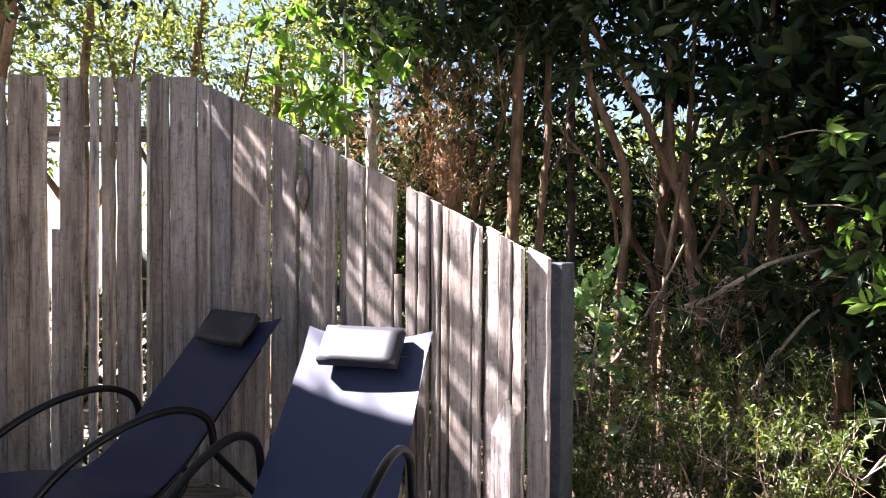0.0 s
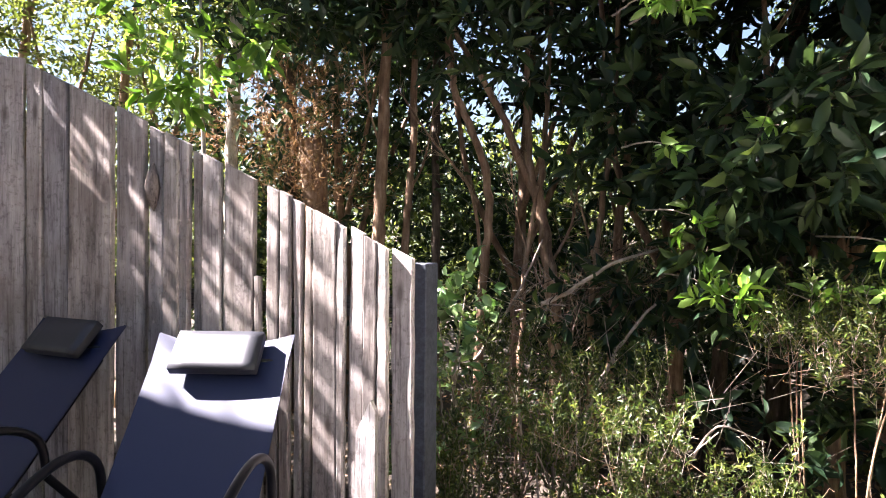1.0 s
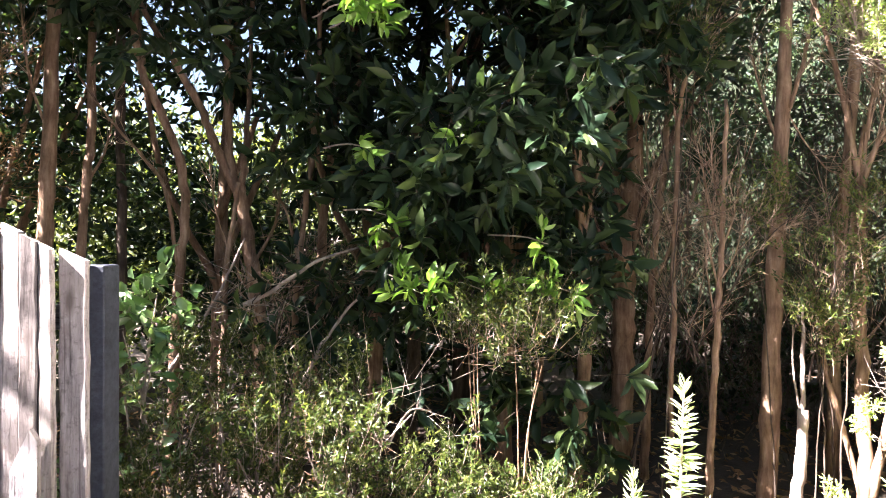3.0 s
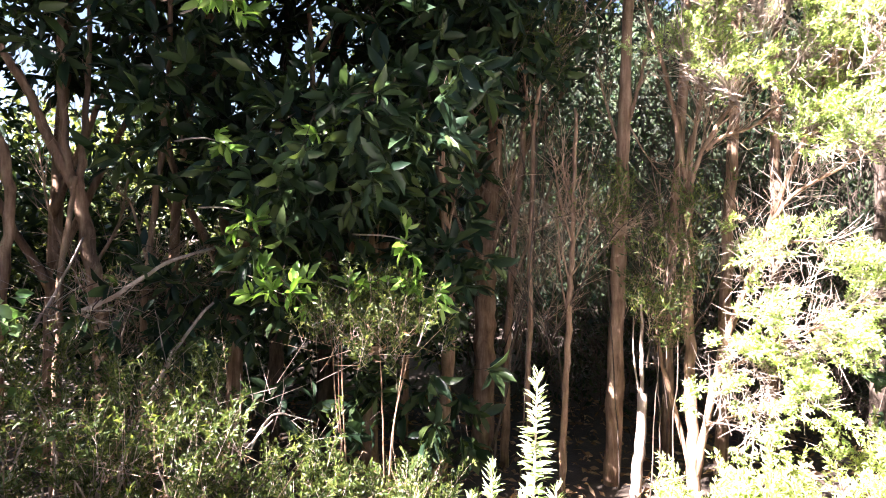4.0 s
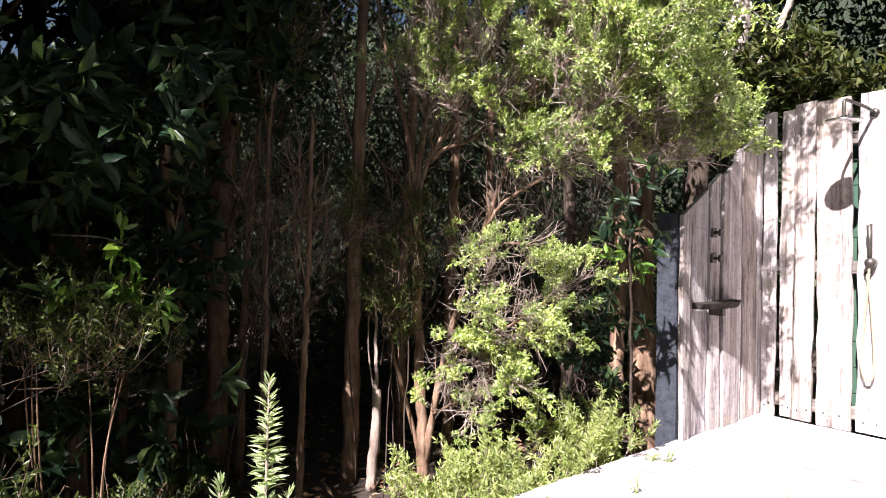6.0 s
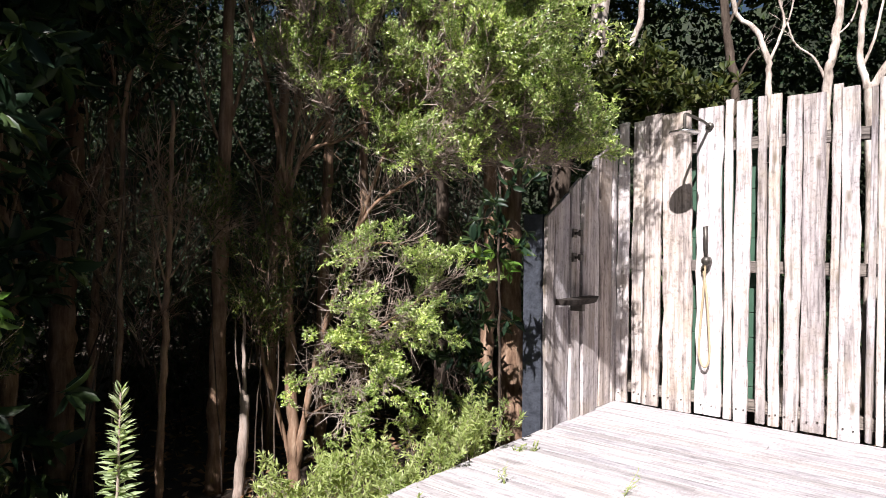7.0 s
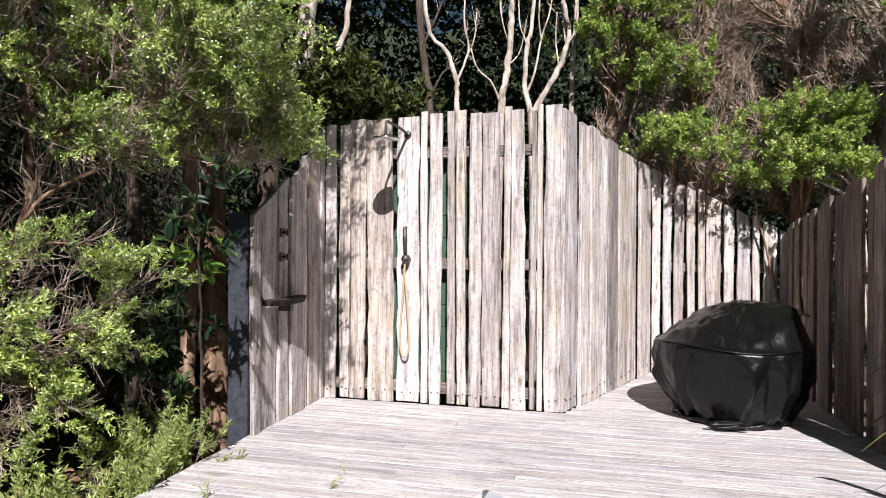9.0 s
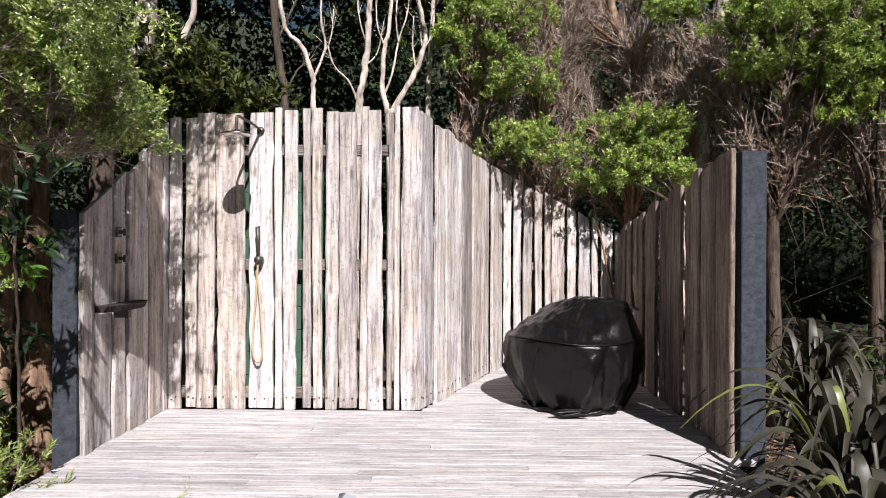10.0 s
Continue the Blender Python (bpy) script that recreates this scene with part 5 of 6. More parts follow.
# white-stemmed trees behind the shower fence: distance, radii, bark, trunk and limbs through (bearing, height)
PALE = (
    (6.5, 0.125, 0.10, BARK_DARK, ((95.2, G), (95.5, 1.5), (96.2, 2.38)), ((0.045, ((96.9, 2.65), (96.8, 2.95), (96.5, 3.3), (96.1, 4.2))), (0.012, ((98.2, 3.1), (98.9, 2.95), (99.4, 3.3))))),
    (6.6, 0.042, 0.026, BARK_PALE, ((98.4, G), (98.7, 1.8), (99.2, 2.74), (100.2, 2.99), (101.6, 3.32), (102.5, 3.71), (103.0, 5.0)), ((0.012, ((100.4, 3.05), (101.6, 3.1), (102.6, 3.3))),)),
    (7.0, 0.050, 0.040, BARK_DARK, ((109.6, G), (110.0, 1.8), (109.9, 2.83), (109.5, 3.26), (109.0, 3.75), (108.4, 5.0)), ((0.014, ((109.8, 2.9), (110.9, 3.2), (111.8, 3.3))), (0.018, ((109.2, 3.5), (110.6, 3.9), (111.8, 4.3))))),
    (7.0, 0.036, 0.022, BARK_PALE, ((112.6, G), (112.5, 1.8), (112.4, 2.83), (112.2, 3.21), (111.2, 3.49), (109.7, 3.75), (109.0, 4.8)), ((0.016, ((112.3, 3.1), (113.4, 3.5), (113.0, 3.8), (113.3, 4.6))), (0.009, ((113.2, 3.4), (113.9, 3.6), (114.1, 3.9))))),
    (7.0, 0.046, 0.030, BARK_PALE, ((116.0, G), (116.2, 1.8), (116.4, 2.83), (116.8, 3.19), (117.2, 3.61), (117.3, 4.1), (117.6, 5.2)), ((0.016, ((116.3, 2.9), (115.5, 3.12), (114.2, 3.28), (113.6, 3.5))), (0.010, ((116.9, 3.3), (118.0, 3.45), (118.6, 3.8))), (0.010, ((117.1, 3.5), (116.3, 3.9), (116.1, 4.4))))),
    (6.8, 0.055, 0.045, BARK_PALE, ((119.3, G), (119.3, 1.5), (119.2, 2.5), (119.1, 2.78)),
     ((0.034, ((119.1, 2.7), (118.5, 3.02), (118.7, 3.47), (119.2, 3.8), (119.5, 4.9))), (0.036, ((119.1, 2.7), (121.0, 3.09), (122.0, 3.36), (122.3, 3.65), (121.7, 4.0), (121.4, 4.8))), (0.014, ((118.7, 2.95), (119.4, 3.19), (119.9, 3.52), (120.8, 3.9), (121.0, 4.6))),
      (0.010, ((118.7, 3.45), (118.0, 3.7), (117.9, 4.1))), (0.010, ((119.9, 3.5), (119.7, 3.8), (120.0, 4.2))), (0.010, ((122.0, 3.4), (122.9, 3.6), (123.1, 3.9))), (0.009, ((121.5, 3.2), (121.2, 3.5), (121.3, 3.8))))),
    (7.1, 0.032, 0.024, BARK_PALE, ((122.4, G), (122.5, 1.8), (122.6, 2.85), (122.7, 3.28), (122.9, 3.71), (123.4, 5.0)), ((0.012, ((122.6, 3.0), (123.8, 3.2), (124.6, 3.5))), (0.010, ((122.7, 3.3), (122.0, 3.6), (121.8, 4.0))))),
    (7.3, 0.050, 0.030, BARK_DARK, ((126.4, G), (126.2, 1.5), (125.9, 2.61), (125.6, 2.93), (126.5, 3.13), (126.9, 4.6)), ((0.012, ((125.7, 2.8), (124.8, 3.1), (124.4, 3.3))),)),
)
for i, (d, r0, r1, bk, pts, forks) in enumerate(PALE):
    o = foot(pts[0][0], d)
    az = pts[0][0]
    # crowns above view, made dense to shade the woods behind
    cl = clumps_in(rng, 14, (az - 5, az + 5), (7.4, 9.2), (4.7, 6.8), (0.4, 0.8), o)
    limbs = [(run(o, d, w), r, max(0.006, r * 0.5)) for r, w in forks]
    pale = tree("pale_tree", o, "pale-barked forked tree rising behind the fence" if bk is BARK_PALE or i == 0 else "dark-barked tree rising behind the fence", run(o, d, pts), r0, r1, bk, limbs, [(cl, FAR(1000, None, 0.11))], seed=720 + i)
    # lower trunk has dark bark in place of shade, pale bark above
    if i == 0:
        smooth(part("limb", limb(run(o, d, ((96.1, 2.3), (97.3, 2.77), (98.3, 3.13), (99.0, 3.61), (99.6, 5.4))), 0.112, 0.085, 0.014, 719), BARK_PALE, pale, "pale upper trunk"))
    quick_mesh("twiggery", *brooms([w for w, _, _ in limbs], 5, 0.22, 0.0035, 740 + i, 0.4, 0.4, 0.5), BARK_PALE, pale, kind="stuff")
# leafy shrub over the shower fence
o = foot(104, 6.0)
tree("laurel_shrub", o, "leafy dark green shrub showing over the shower fence", [(0, 0, 0), (0.05, 0, 1.5), (0, 0, 2.8)], 0.03, 0.012, BARK_DARK, (), [(clumps_in(rng, 12, (98, 111), (5.7, 6.3), (2.0, 2.95), (0.18, 0.3), o), dict(BROAD(420), leaf=0.10, mat=LEAF_FAR, droop=0.1))], "shrub", seed=306)

# dense tea trees behind the bay: green pads among dry brown twigs; distance, radius, bark, trunk and pads (bearing, height, spread), span of bare limbs
TALL = (
    (7.2, 0.07, BARK_BROWN, ((126.5, G), (126.4, 1.5), (126.0, 2.8), (125.5, 4.0), (125.0, 5.4)), ((126.3, 3.75, 0.26), (124.8, 4.0, 0.26), (128.9, 3.85, 0.2), (127.2, 3.4, 0.22), (128.4, 3.0, 0.13), (124.6, 3.5, 0.16)), (125, 132, 2.6, 4.4)),
    (7.2, 0.07, BARK_BROWN, ((132.5, G), (132.4, 1.5), (132.8, 2.6), (133.6, 3.6), (134.0, 5.2)), ((130.0, 3.02, 0.12), (132.6, 3.02, 0.14), (130.0, 2.5, 0.16), (132.2, 2.37, 0.2), (134.4, 2.25, 0.16), (131.5, 3.7, 0.16), (131.0, 2.3, 0.12)), (129, 137, 2.0, 4.3)),
    (7.3, 0.075, BARK_BROWN, ((140.8, G), (140.6, 1.5), (140.4, 2.5), (141.0, 3.16), (140.2, 3.52), (139.2, 3.84), (138.7, 4.3), (138.5, 5.4)), ((140.9, 2.56, 0.14), (142.3, 2.5, 0.15), (143.6, 2.54, 0.13), (139.0, 2.36, 0.13), (137.1, 1.96, 0.12), (142.6, 3.8, 0.16)), (134, 143, 1.9, 4.4)),
    (7.2, 0.09, BARK_PALE, ((146.0, G), (146.2, 1.5), (146.4, 2.6), (147.0, 3.0), (147.7, 3.33), (148.0, 5.0)), ((142.3, 2.26, 0.12), (140.0, 2.05, 0.16), (142.4, 2.07, 0.18), (144.7, 2.0, 0.17), (143.4, 3.7, 0.14), (148.2, 3.4, 0.12)), (141, 150, 1.9, 4.3)),
    (7.0, 0.07, BARK_DARK, ((151.8, G), (151.6, 1.5), (151.2, 2.6), (151.6, 3.6), (152.0, 5.0)), ((149.9, 3.52, 0.2), (152.3, 3.64, 0.26), (153.9, 3.44, 0.26), (149.6, 2.96, 0.12), (151.0, 2.92, 0.14), (152.3, 3.35, 0.2), (154.7, 2.98, 0.2)), (147, 156, 2.2, 4.0)),
    (7.2, 0.07, BARK_DARK, ((158.6, G), (158.4, 1.5), (158.0, 2.8), (157.0, 3.8), (157.0, 5.0)), ((155.8, 3.34, 0.26), (156.6, 3.11, 0.22), (155.9, 2.74, 0.2), (155.5, 2.5, 0.16), (158.7, 3.49, 0.22), (158.6, 2.95, 0.2), (154.8, 3.6, 0.2)), (153, 162, 2.4, 4.0)),
)
for i, (d, r0, bk, pts, pads, (a0, a1, z0, z1)) in enumerate(TALL):
    o = foot(pts[0][0], d)
    trunk = run(o, d, pts)
    limbs, cl = [], []

    def root(z):
        """The place on the trunk nearest below a height."""
        q = [p for p in trunk if p[2] <= max(0.8, z)]
        return Vector(q[-1])
    for a1_, z, r1 in pads:
        e = Vector(at(a1_, d - 0.35, z) - o)
        b = root(z - G - 0.5)
        m = b.lerp(e, 0.5) + Vector((rng.uniform(-0.1, 0.1), rng.uniform(-0.1, 0.1), 0.08))
        limbs.append(([tuple(b), tuple(m), tuple(e)], 0.024, 0.006))
        cl += [near(a1_ + rng.gauss(0, r1 * 7.5), d - 0.4 + rng.gauss(0, 0.15), z + rng.gauss(0, r1 * 0.42), 0.1, o) for _ in range(int(5 + 26 * r1))]
    bare = []
    for j in range(34):
        az, z = rng.uniform(a0, a1), rng.uniform(z0, z1)
        e = Vector(at(az, d + rng.uniform(-0.35, 0.7), z) - o)
        b = root(z - G - rng.uniform(0.3, 0.9))
        m = b.lerp(e, 0.45) + Vector((rng.uniform(-0.12, 0.12), rng.uniform(-0.12, 0.12), -0.05))
        bare.append([tuple(b), tuple(m), tuple(e)])
        if j < 18:
            limbs.append((bare[-1], rng.uniform(0.012, 0.028), 0.006))
    # each tree's high crown is unseen, added to shade what lies behind
    tall = tree("tall_tea_tree", o, "tall tea tree with dry brown inner twigs and green tips", trunk, r0, r0 * 0.55, bk, limbs, [(clumps_in(rng, 12, (pts[0][0] - 4, pts[0][0] + 4), (d + 0.3, d + 1.8), (4.6, 6.2), (0.4, 0.7), o), FAR(420, None, 0.12))], seed=330 + i)
    quick_mesh("twiggery", *brooms(bare, 22, 0.26, 0.0042, 350 + i, 0.2, 0.6, 0.3), TWIG_BROWN, tall, kind="stuff")
    quick_mesh("twiggery", *brooms(bare, 38, 0.28, 0.0050, 356 + i, 0.5, 0.5, 0.25), TWIG, tall, kind="stuff")
    feather(tall, cl, int(sum(12 + 110 * r1 for _, _, r1 in pads)), LEAF_PAD, TWIG_BROWN, 340 + i, out=(-0.2, 0.25, 0.55), length=0.15, side=0.065, twigs=11, per=12, leaf=0.032, wide=0.38, spread=0.06, flat=0.3)

# sunny trees beyond the lounger fence, sunlight toned into their leaves
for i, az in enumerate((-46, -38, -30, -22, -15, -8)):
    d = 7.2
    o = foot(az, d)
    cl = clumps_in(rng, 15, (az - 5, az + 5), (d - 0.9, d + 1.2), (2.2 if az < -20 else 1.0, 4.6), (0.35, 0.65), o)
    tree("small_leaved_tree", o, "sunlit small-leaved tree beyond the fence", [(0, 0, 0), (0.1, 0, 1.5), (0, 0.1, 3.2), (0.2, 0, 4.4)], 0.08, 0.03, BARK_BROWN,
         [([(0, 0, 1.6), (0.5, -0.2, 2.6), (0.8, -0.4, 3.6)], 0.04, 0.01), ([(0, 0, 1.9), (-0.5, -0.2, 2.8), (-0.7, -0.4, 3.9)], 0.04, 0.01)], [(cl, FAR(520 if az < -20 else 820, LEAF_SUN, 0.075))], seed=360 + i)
o = foot(-9, 4.7)
tree("broadleaf_sapling", o, "sapling with large bright sunlit leaves above the raked fence", [(0, 0, 0), (0.05, 0, 1.5), (0.0, 0.0, 3.4)], 0.025, 0.01, BARK_PALE, (),
     [([near(az, 4.5, z, 0.2, o) for az, z in ((-11.3, 2.37), (-7.4, 2.56), (-4.4, 2.61), (-15.6, 2.85), (-13.3, 2.79), (-12.5, 2.3), (-9.0, 2.3), (-6, 2.7))], dict(FRESH(40), leaf=0.15, twig=0.12))], seed=370)

# garden shrubs: bearing, distance, spread, top height
SHRUBS = ((13, 3.75, 0.26, 1.15), (15.5, 3.5, 0.28, 0.5), (21.5, 3.4, 0.3, 0.32), (27.5, 3.25, 0.34, 0.36), (34, 3.2, 0.26, 0.18), (24, 4.0, 0.3, 0.5), (42.5, 3.7, 0.17, 0.95), (45.5, 3.6, 0.15, 0.9), (40, 3.3, 0.2, -0.02), (31, 3.9, 0.3, 0.5), (19, 4.1, 0.26, 0.6), (12, 3.3, 0.22, 0.25), (47, 3.4, 0.2, -0.05))
for i, (az, d, w, h) in enumerate(SHRUBS):
    o = foot(az, d)
    hh = h - GROUND
    rg = random.Random(i * 9 + 4)
    cl = []
    for j in range(16):
        z = hh * rg.uniform(0.15, 0.95)
        s = w * (1.05 - 0.5 * (z / hh))
        cl.append((rg.uniform(-s, s), rg.uniform(-s, s), z, 0.13, 0.13, 0.12))
    if i in (6, 7):
        cl = [(c[0] * 1.1, c[1] * 1.1, hh * rg.uniform(0.78, 0.93), 0.1, 0.1, 0.07) for c in cl]
    st = [([(0, 0, 0), (c[0] * 0.4 + rg.uniform(-0.06, 0.06), c[1] * 0.4, c[2] * 0.6), c[:3]], 0.007 if i in (6, 7) else 0.009, 0.003) for c in cl[:3 if i in (6, 7) else 9]]
    label = "fresh green broad-leaved shrub by the fence end" if i == 0 else "fine-leaved green shrub in the garden bed"
    crown = [(cl, dict(mat=LEAF_ROUND, twigs=64, per=6, twig=0.13, leaf=0.085, wide=0.62, form="large", bare=TWIG, thick=0.0015))] if i == 0 else [(cl, dict(DRY(26, TWIG_BROWN), twig=0.3))]
    ob = tree("garden_shrub", o, label, None, 0, 0, BARK_BROWN if i in (6, 7) else TWIG, st, crown, "shrub", 400 + i)
    if i:
        feather(ob, cl, 40 if i in (6, 7) else 44, LEAF_SHRUB, TWIG, 420 + i, out=(0, -0.1, 0.9), length=0.24, side=0.08, twigs=9, per=11, leaf=0.028, wide=0.34, spread=0.10, centre=(0, 0, 0))
# bare fallen branches
for i, (pts, r) in enumerate((([(23.0, 4.0, -0.2), (25.0, 4.0, 0.25), (27.5, 4.05, 0.62), (30.5, 4.2, 0.9)], 0.020), ([(20.5, 4.3, 0.85), (23, 4.2, 0.95), (27, 4.1, 1.15), (31, 4.3, 1.25)], 0.018), ([(33.5, 3.7, 0.1), (35.5, 3.65, 0.32), (38, 3.7, 0.28)], 0.010), ([(14, 4.6, 0.3), (18, 4.5, 0.8), (21, 4.5, 1.3)], 0.016))):
    br = thing("bare_branch", Matrix.Translation(at(*pts[0])), "bare crooked grey branch among the shrubs", "branch")
    smooth(part("stick", limb([at(*p) - at(*pts[0]) for p in pts], r, r * 0.4, r * 0.5, 30 + i, 6), TWIG, br))
    rg = np.random.default_rng(30 + i)
    base = np.array([at(*pts[1]) - at(*pts[0])]) + rg.normal(size=(34, 3)) * 0.16
    quick_mesh("twiggery", *stems(base, base + rg.normal(size=(34, 3)) * 0.16, 0.003), TWIG, br, kind="stuff")

# bright bushes at the deck's edge
for i, (u, n, s, h) in enumerate(((-2.54, -3.3, 0.17, 0.42), (-2.56, -2.9, 0.2, 0.34), (-2.60, -2.5, 0.2, 0.30), (-2.64, -2.1, 0.2, 0.27))):
    p = deck_at(u, n)
    ob = thing("edge_bush", Matrix.Translation((p.x, p.y, GROUND)), "bright green needle-leaved bush at the deck's edge", "bush", "bushes along the deck")
    rg = random.Random(50 + i)
    cl = [(rg.uniform(-s, s), rg.uniform(-s, s), rg.uniform(0.12, h), 0.13, 0.13, 0.11) for _ in range(16)]
    for j in range(6):
        c = cl[j]
        smooth(part("stem", limb([(0, 0, 0), (c[0] * 0.5, c[1] * 0.5, c[2] * 0.6), c[:3]], 0.01, 0.004, 0.002, j, 5, 3), TWIG, ob))
    feather(ob, cl, 40, LEAF_EDGE, TWIG, 60 + i, out=(0, 0, 0.7), length=0.26, side=0.07, twigs=14, per=9, leaf=0.036, wide=0.24, spread=0.08, centre=(0, 0, 0))


def spike(p, h, label, seed, lean=(0, 0)):
    """An upright leafy spike with whorls of narrow leaves."""
    rg = np.random.default_rng(seed)
    ob = thing("spiky_shrub", Matrix.Translation(p), label, "shrub", "pale spikes at the bed's edge")
    smooth(part("stem", limb([(0, 0, 0), (lean[0] * 0.5, lean[1] * 0.5, h * 0.5), (lean[0], lean[1], h)], 0.008, 0.003, 0.0, seed, 6, 4), TWIG, ob))
    n = int(h * 300)
    t = 1 - rg.random(n) * 0.75
    a = np.arange(n) * 2.4
    pos = np.stack([lean[0] * t, lean[1] * t, h * t], 1)
    el = 0.25 + 1.0 * np.clip((t - 0.8) / 0.2, 0, 1) ** 2
    d = np.stack([np.cos(a) * np.cos(el), np.sin(a) * np.cos(el), np.sin(el)], 1)
    size = 0.075 * (1.0 - 0.45 * np.clip((t - 0.7) / 0.3, 0, 1)) * (0.8 + 0.4 * rg.random(n))
    v, f = leaf_mesh(pos, d, size, size * 0.17, form="large", rng=rg)
    quick_mesh("foliage", v, f, LEAF_PALE, ob, kind="stuff")
    return ob


for i, (az, d, top, lx, ly) in enumerate(((58.2, 2.3, 0.83, 0.02, -0.02), (55.6, 2.3, 0.49, -0.02, 0.02), (60.2, 2.2, 0.46, 0.03, 0), (57.6, 2.2, 0.43, -0.02, -0.02), (53.6, 2.2, 0.43, -0.03, 0.0), (48.5, 2.3, 0.38, -0.02, 0.0))):
    spike(at(az, d, GROUND), top - GROUND, "upright spike of narrow pale green leaves at the bed's edge", 80 + i, (lx, ly))


# bronze flax
def flax(p, label, seed, count, big=1.0):
    ob = thing("flax_plant", Matrix.Translation(p), label, "flax")
    rg = random.Random(seed)
    for i in range(count):
        a = rg.uniform(0, 2 * math.pi)
        reach, h = rg.uniform(0.22, 0.72) * big, rg.uniform(0.75, 1.4) * big
        sag = rg.uniform(1.2, 2.8)
        w = rg.uniform(0.018, 0.036)
        v, f = [], []
        n = 16
        side = Vector((-math.sin(a), math.cos(a), 0))
        tw = rg.uniform(-0.6, 0.6)
        for k in range(n + 1):
            t = k / n
            r = 0.04 + reach * (0.25 * t + 0.75 * t * t)
            z = h * (1.9 * t - 1.0 * t * t) - sag * 0.55 * max(0.0, t - 0.35) ** 2
            c = Vector((math.cos(a) * r, math.sin(a) * r, z))
            ww = w * min(1, (0.5 + 1.4 * t)) * (1 - max(0, t - 0.35) / 0.66) ** 0.8 + 0.0008
            s = side * math.cos(tw * t) + Vector((0, 0, 1)) * math.sin(tw * t)
            nn = Vector((math.cos(a), math.sin(a), 0.6)).normalized()
            v += [c + s * ww, c - nn * ww * 0.4, c - s * ww]
        for k in range(n):
            b = k * 3
            f += [(b, b + 1, b + 4, b + 3), (b + 1, b + 2, b + 5, b + 4)]
        smooth(part("leaf", (v, f), LEAF_FLAX_NEW if i % 14 == 0 else LEAF_FLAX, ob))
    return ob


flax(at(159, 2.55, GROUND), "bronze flax with long arching strap leaves by the deck", 5, 150)
flax(at(157, 3.55, GROUND), "dark bronze flax in the shade behind the deck's end", 6, 90, 1.1)

flax(at(154.5, 5.0, GROUND), "dark flax under the tea trees behind the post", 8, 80, 1.2)


def weed(p, seed):
    """A wisp of weed growing up between two deck boards."""
    ob = thing("deck_weed", Matrix.Translation(p), "small pale green weed growing between deck boards", "weed", "weeds in the deck")
    rg = np.random.default_rng(seed)
    for j in range(3):
        e = rg.normal(size=2) * 0.035
        c = [(0, 0, -0.01), (e[0] * 0.4, e[1] * 0.4, 0.05), (e[0], e[1], 0.11 - 0.02 * j)]
        smooth(part("stem", limb(c, 0.002, 0.001, 0.0, j, 5, 4), LEAF_EDGE, ob))
        t = np.linspace(0.2, 1, 9)
        pos = np.stack([e[0] * t, e[1] * t, (0.11 - 0.02 * j) * t], 1)
        v, f = leaf_mesh(pos, rg.normal(size=(9, 3)) + np.array([0, 0, 0.8]), np.full(9, 0.028), np.full(9, 0.006), rng=rg)
        quick_mesh("foliage", v, f, LEAF_EDGE, ob, kind="stuff")


weed((3.40, -0.68, 0.0), 3)
weed((3.50, -0.06, 0.0), 4)

# shaggy tree fern beyond the raked fence
o = foot(0.5, 5.6)
tree("tree_fern", o, "shaggy tree fern trunk hung with dead brown fronds", [(0, 0, 0), (0.02, 0, 1.2), (0, 0.05, 2.6)], 0.10, 0.12, BARK_BROWN, (),
     [([near(az, 5.5, z, 0.3, o) for az, z in ((-1.5, 2.5), (-3, 2.1), (-4.5, 2.2), (0, 2.1), (1.5, 2.4), (1.8, 1.7), (-1, 1.7))], dict(DRY(420, LEAF_DEAD), per=12, leaf=0.045, twig=0.35))], seed=601)

# undergrowth and far woods
fr = random.Random(77)
cl = [near(fr.uniform(-8, 52), fr.uniform(6.0, 8.5), fr.uniform(-0.3, 2.2), fr.uniform(0.4, 0.75), Vector((0, 0, 0))) for _ in range(56)]
cl += [near(fr.uniform(50, 92), fr.uniform(6.6, 8.5), fr.uniform(-0.4, 0.7), fr.uniform(0.35, 0.6), Vector((0, 0, 0))) for _ in range(34)]
cl += [near(fr.uniform(155, 185), fr.uniform(5.8, 7.2), fr.uniform(-0.3, 0.6), fr.uniform(0.3, 0.45), Vector((0, 0, 0))) for _ in range(8)]
cl += [near(fr.uniform(-9, 3), fr.uniform(4.3, 5.2), fr.uniform(2.4, 3.5), fr.uniform(0.25, 0.4), Vector((0, 0, 0))) for _ in range(9)]
cl += [near(fr.uniform(-4, 34), fr.uniform(6.2, 8.0), fr.uniform(2.2, 4.6), fr.uniform(0.35, 0.6), Vector((0, 0, 0))) for _ in range(34)]
cl += [near(fr.uniform(-50, -20), fr.uniform(5.0, 6.0), fr.uniform(-0.4, 0.6), fr.uniform(0.25, 0.4), Vector((0, 0, 0))) for _ in range(34)]
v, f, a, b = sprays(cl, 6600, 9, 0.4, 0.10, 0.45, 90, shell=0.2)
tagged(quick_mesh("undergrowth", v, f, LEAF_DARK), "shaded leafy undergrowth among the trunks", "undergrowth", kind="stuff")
tg = np.random.default_rng(94)
n = 6400
ang, rad = np.radians(np.where(np.arange(n) < 6300, tg.uniform(50, 92, n), tg.uniform(151, 170, n))), tg.uniform(5.3, 7.2, n)
a = np.stack([rad * np.sin(ang), rad * np.cos(ang), tg.uniform(-0.4, 3.4, n)], 1)
b = a + tg.normal(size=(n, 3)) * np.array([0.16, 0.16, 0.1]) + np.array([0, 0, 0.3])
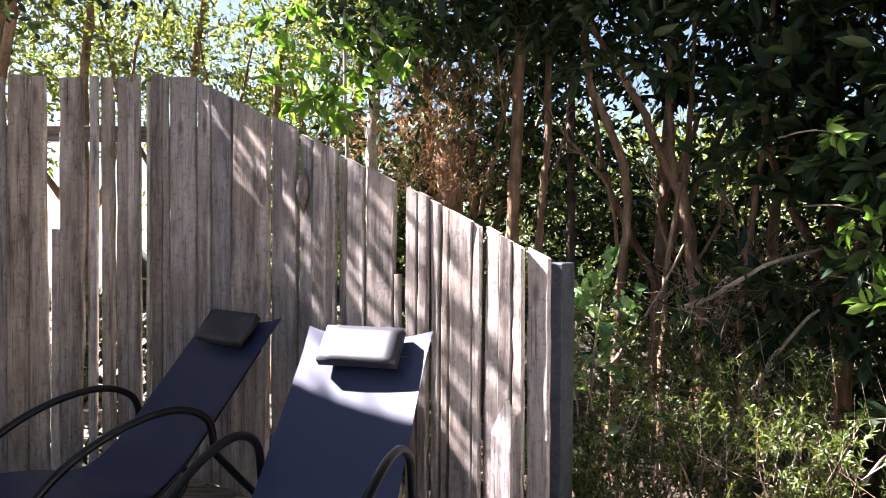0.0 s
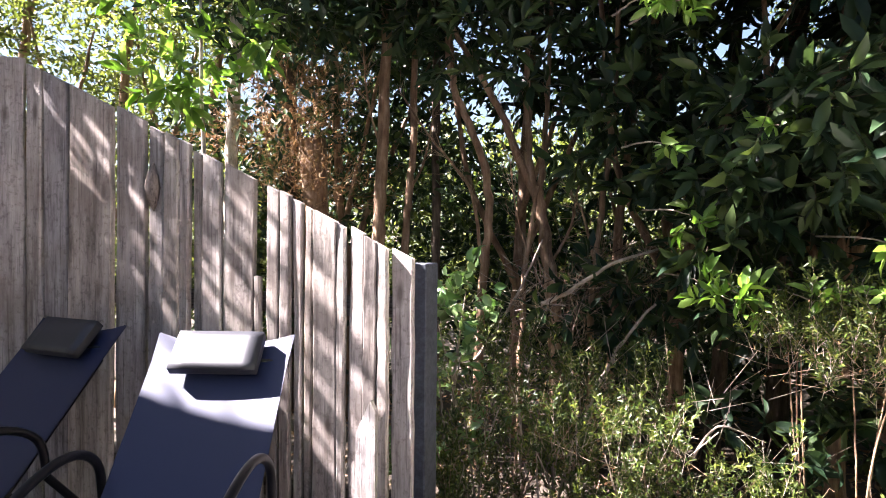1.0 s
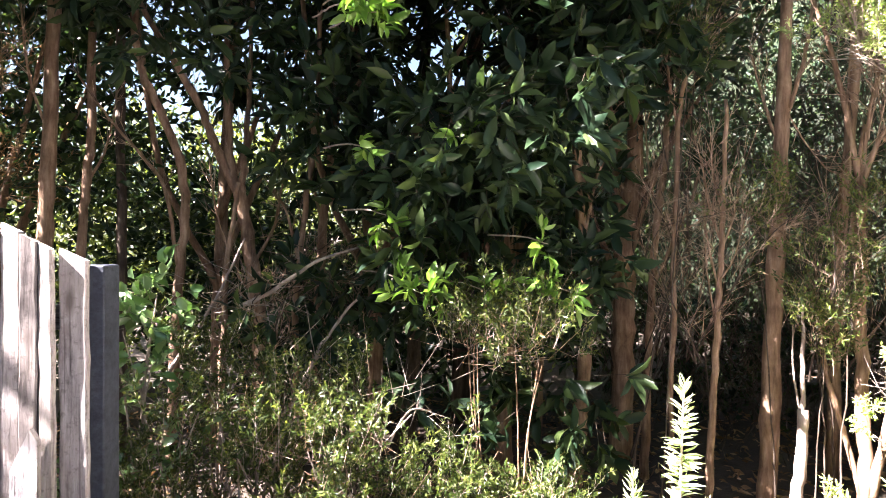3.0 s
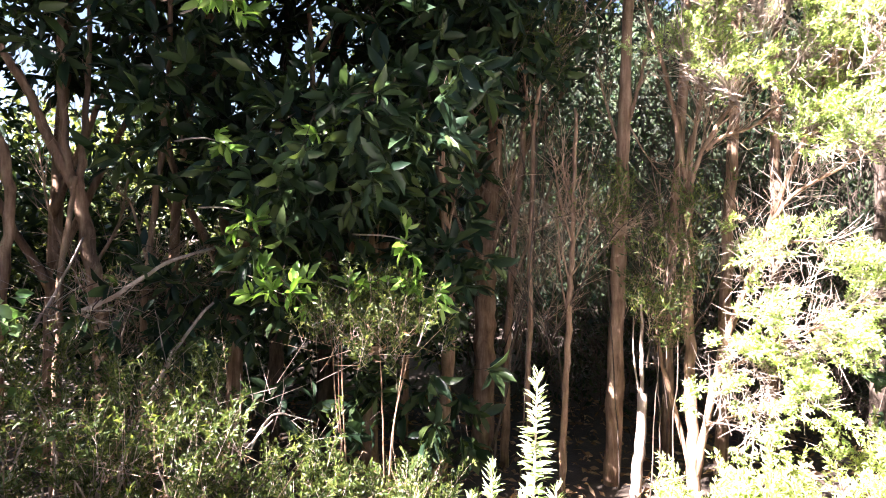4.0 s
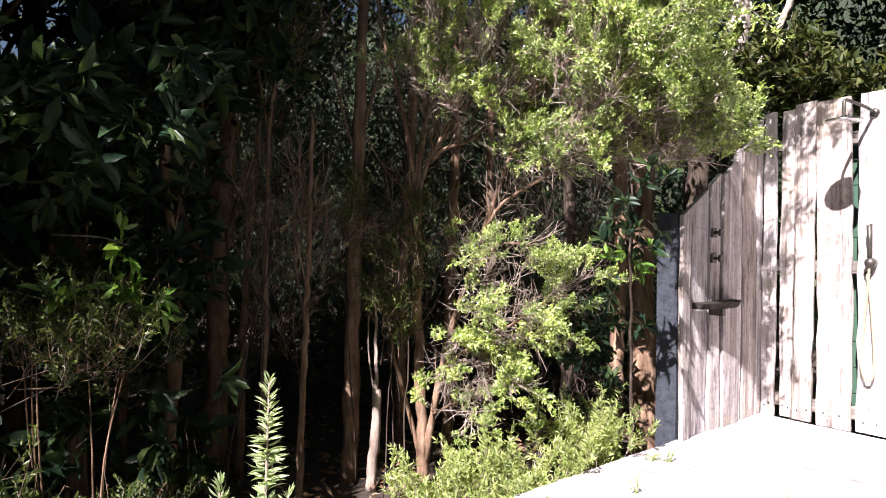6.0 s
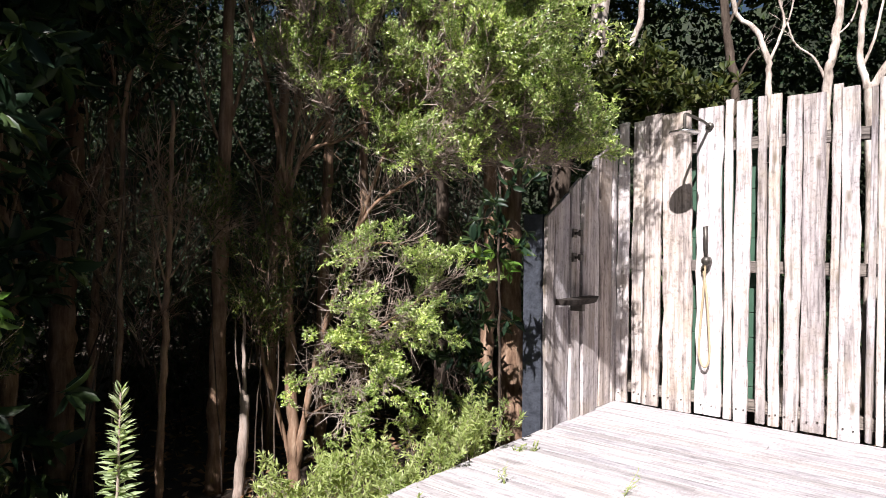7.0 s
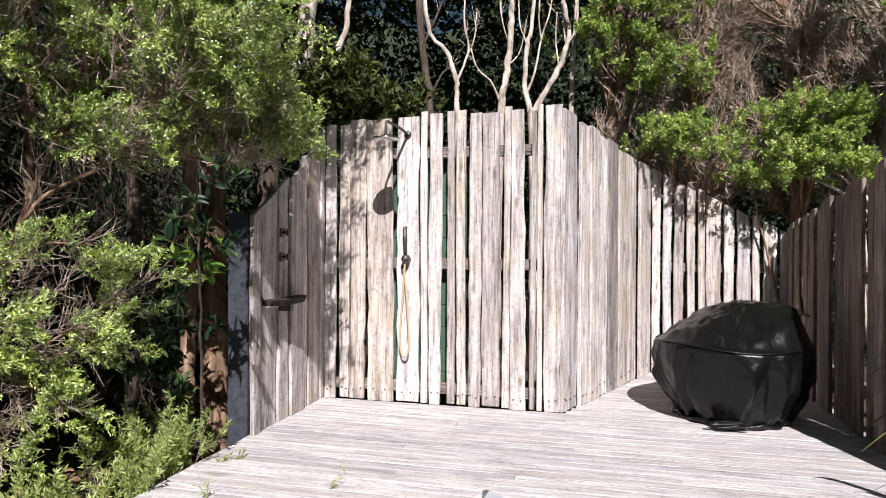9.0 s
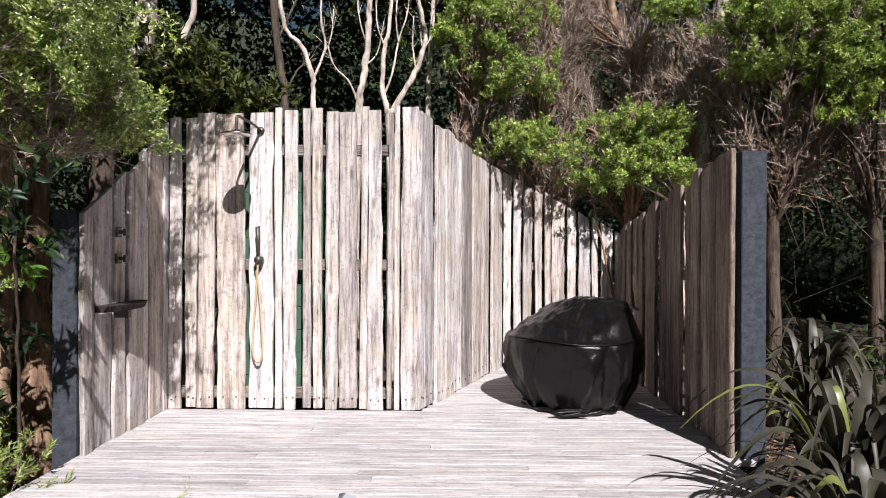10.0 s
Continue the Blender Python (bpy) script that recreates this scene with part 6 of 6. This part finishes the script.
tagged(quick_mesh("dry_thicket", *stems(a, b, 0.004), BARK_DARK), "dry leafless thicket in the dark of the wood", "thicket", kind="stuff")
# thicket in the brighter leaf, its sunlight partly in the colour
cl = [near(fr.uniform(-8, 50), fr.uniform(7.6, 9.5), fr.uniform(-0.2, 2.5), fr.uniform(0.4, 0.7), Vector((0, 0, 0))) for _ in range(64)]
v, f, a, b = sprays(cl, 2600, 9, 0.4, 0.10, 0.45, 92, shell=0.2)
tagged(quick_mesh("sun_toned_thicket", v, f, LEAF_SUN), "sunlit thicket beyond the trunks", "thicket", kind="stuff")
cl = []
for az in range(-180, 180, 3):
    high = 6.5 if 44 < az < 178 else 2.8 if -62 < az < 72 else 4.6
    for j in range(6 if 44 < az < 178 else 0 if -62 < az < -18 else 3):
        cl.append(near(az + fr.uniform(-3, 3), fr.uniform(9.5, 14), fr.uniform(0.0, high), fr.uniform(0.8, 1.5), Vector((0, 0, 0))))
# one side takes the darker leaf, shade put into its colour
for name, material, kept, count in (("far_woods", LEAF_FAR, lambda c: not (c[0] > 0 and c[1] < c[0]), 11000), ("shade_toned_woods", LEAF_DARK, lambda c: c[0] > 0 and c[1] < c[0], 19000)):
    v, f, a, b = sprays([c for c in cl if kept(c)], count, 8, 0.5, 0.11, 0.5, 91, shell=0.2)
    tagged(quick_mesh(name, v, f, material), "dense shade-toned woodland round the garden", "woods", kind="stuff")
litter = np.random.default_rng(5)
n = 9000
ang, rad = np.radians(litter.uniform(-5, 185, n)), np.sqrt(litter.uniform(2.9 ** 2, 7.0 ** 2, n))
pos = np.stack([rad * np.sin(ang), rad * np.cos(ang), np.full(n, GROUND + 0.05)], 1)
way = litter.normal(size=(n, 3)) * np.array([1, 1, 0.25])
v, f = leaf_mesh(pos, way, litter.uniform(0.04, 0.10, n), litter.uniform(0.015, 0.04, n), rng=litter)
tagged(quick_mesh("leaf_litter", v, f, LEAF_DEAD), "brown leaf litter on the soil", "leaf litter", kind="stuff")

# near-black ring added behind everything, in place of deep shade
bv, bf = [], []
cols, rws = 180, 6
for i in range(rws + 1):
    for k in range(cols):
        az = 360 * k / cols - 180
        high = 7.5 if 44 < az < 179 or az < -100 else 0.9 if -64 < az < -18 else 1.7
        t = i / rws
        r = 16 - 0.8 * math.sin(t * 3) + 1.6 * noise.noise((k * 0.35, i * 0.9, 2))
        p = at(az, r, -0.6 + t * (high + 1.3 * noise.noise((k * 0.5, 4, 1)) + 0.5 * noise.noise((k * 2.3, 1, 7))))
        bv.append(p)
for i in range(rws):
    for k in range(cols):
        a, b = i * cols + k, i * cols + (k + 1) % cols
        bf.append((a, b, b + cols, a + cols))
tagged(smooth(part("backdrop", (bv, bf), WOODS)), "near-black backdrop ring in place of shaded woods", "woods", kind="structure")

# unseen slab added overhead to cast the shadow edge on the loungers
blocker = tagged(new("sun_blocker"), "unseen slab added to shade the loungers", "roof", kind="structure")
plan = [(-7.0, -3.0), (-2.75, -3.0), (-2.75, 3.165), (-7.0, 5.09)]
part("roof_sheet", ([(x, y, z) for z in (3.60, 3.68) for x, y in plan], [(3, 2, 1, 0), (4, 5, 6, 7)] + [(i, (i + 1) % 4, (i + 1) % 4 + 4, i + 4) for i in range(4)]), RAIL_WOOD, blocker)
# unseen wall added behind the deck to cut the sky light
sky_wall = tagged(part("sky_blocker", box(2.6, 2.75, -5.0, -1.8, -0.45, 3.2, 0.004), STONE), "unseen grey wall added to cut sky light", "wall", kind="structure")
sky_wall.matrix_world = Matrix.Rotation(DU, 4, "Z")
# unseen wall added beside the terrace, shaped to shade the back lounger
shade_profile = [(-7.0, -0.45), (-2.80, -0.45), (-2.80, 3.35), (-4.3, 4.45), (-7.0, 4.45)]
gv = [(x, y, z) for y in (3.70, 3.86) for x, z in shade_profile]
gf = [(0, 1, 2, 3, 4), (9, 8, 7, 6, 5)] + [(i, i + 5, (i + 1) % 5 + 5, (i + 1) % 5) for i in range(5)]
tagged(part("lounger_shade_wall", (gv, gf), STONE), "unseen grey wall added to shade the back lounger", "wall", kind="structure")
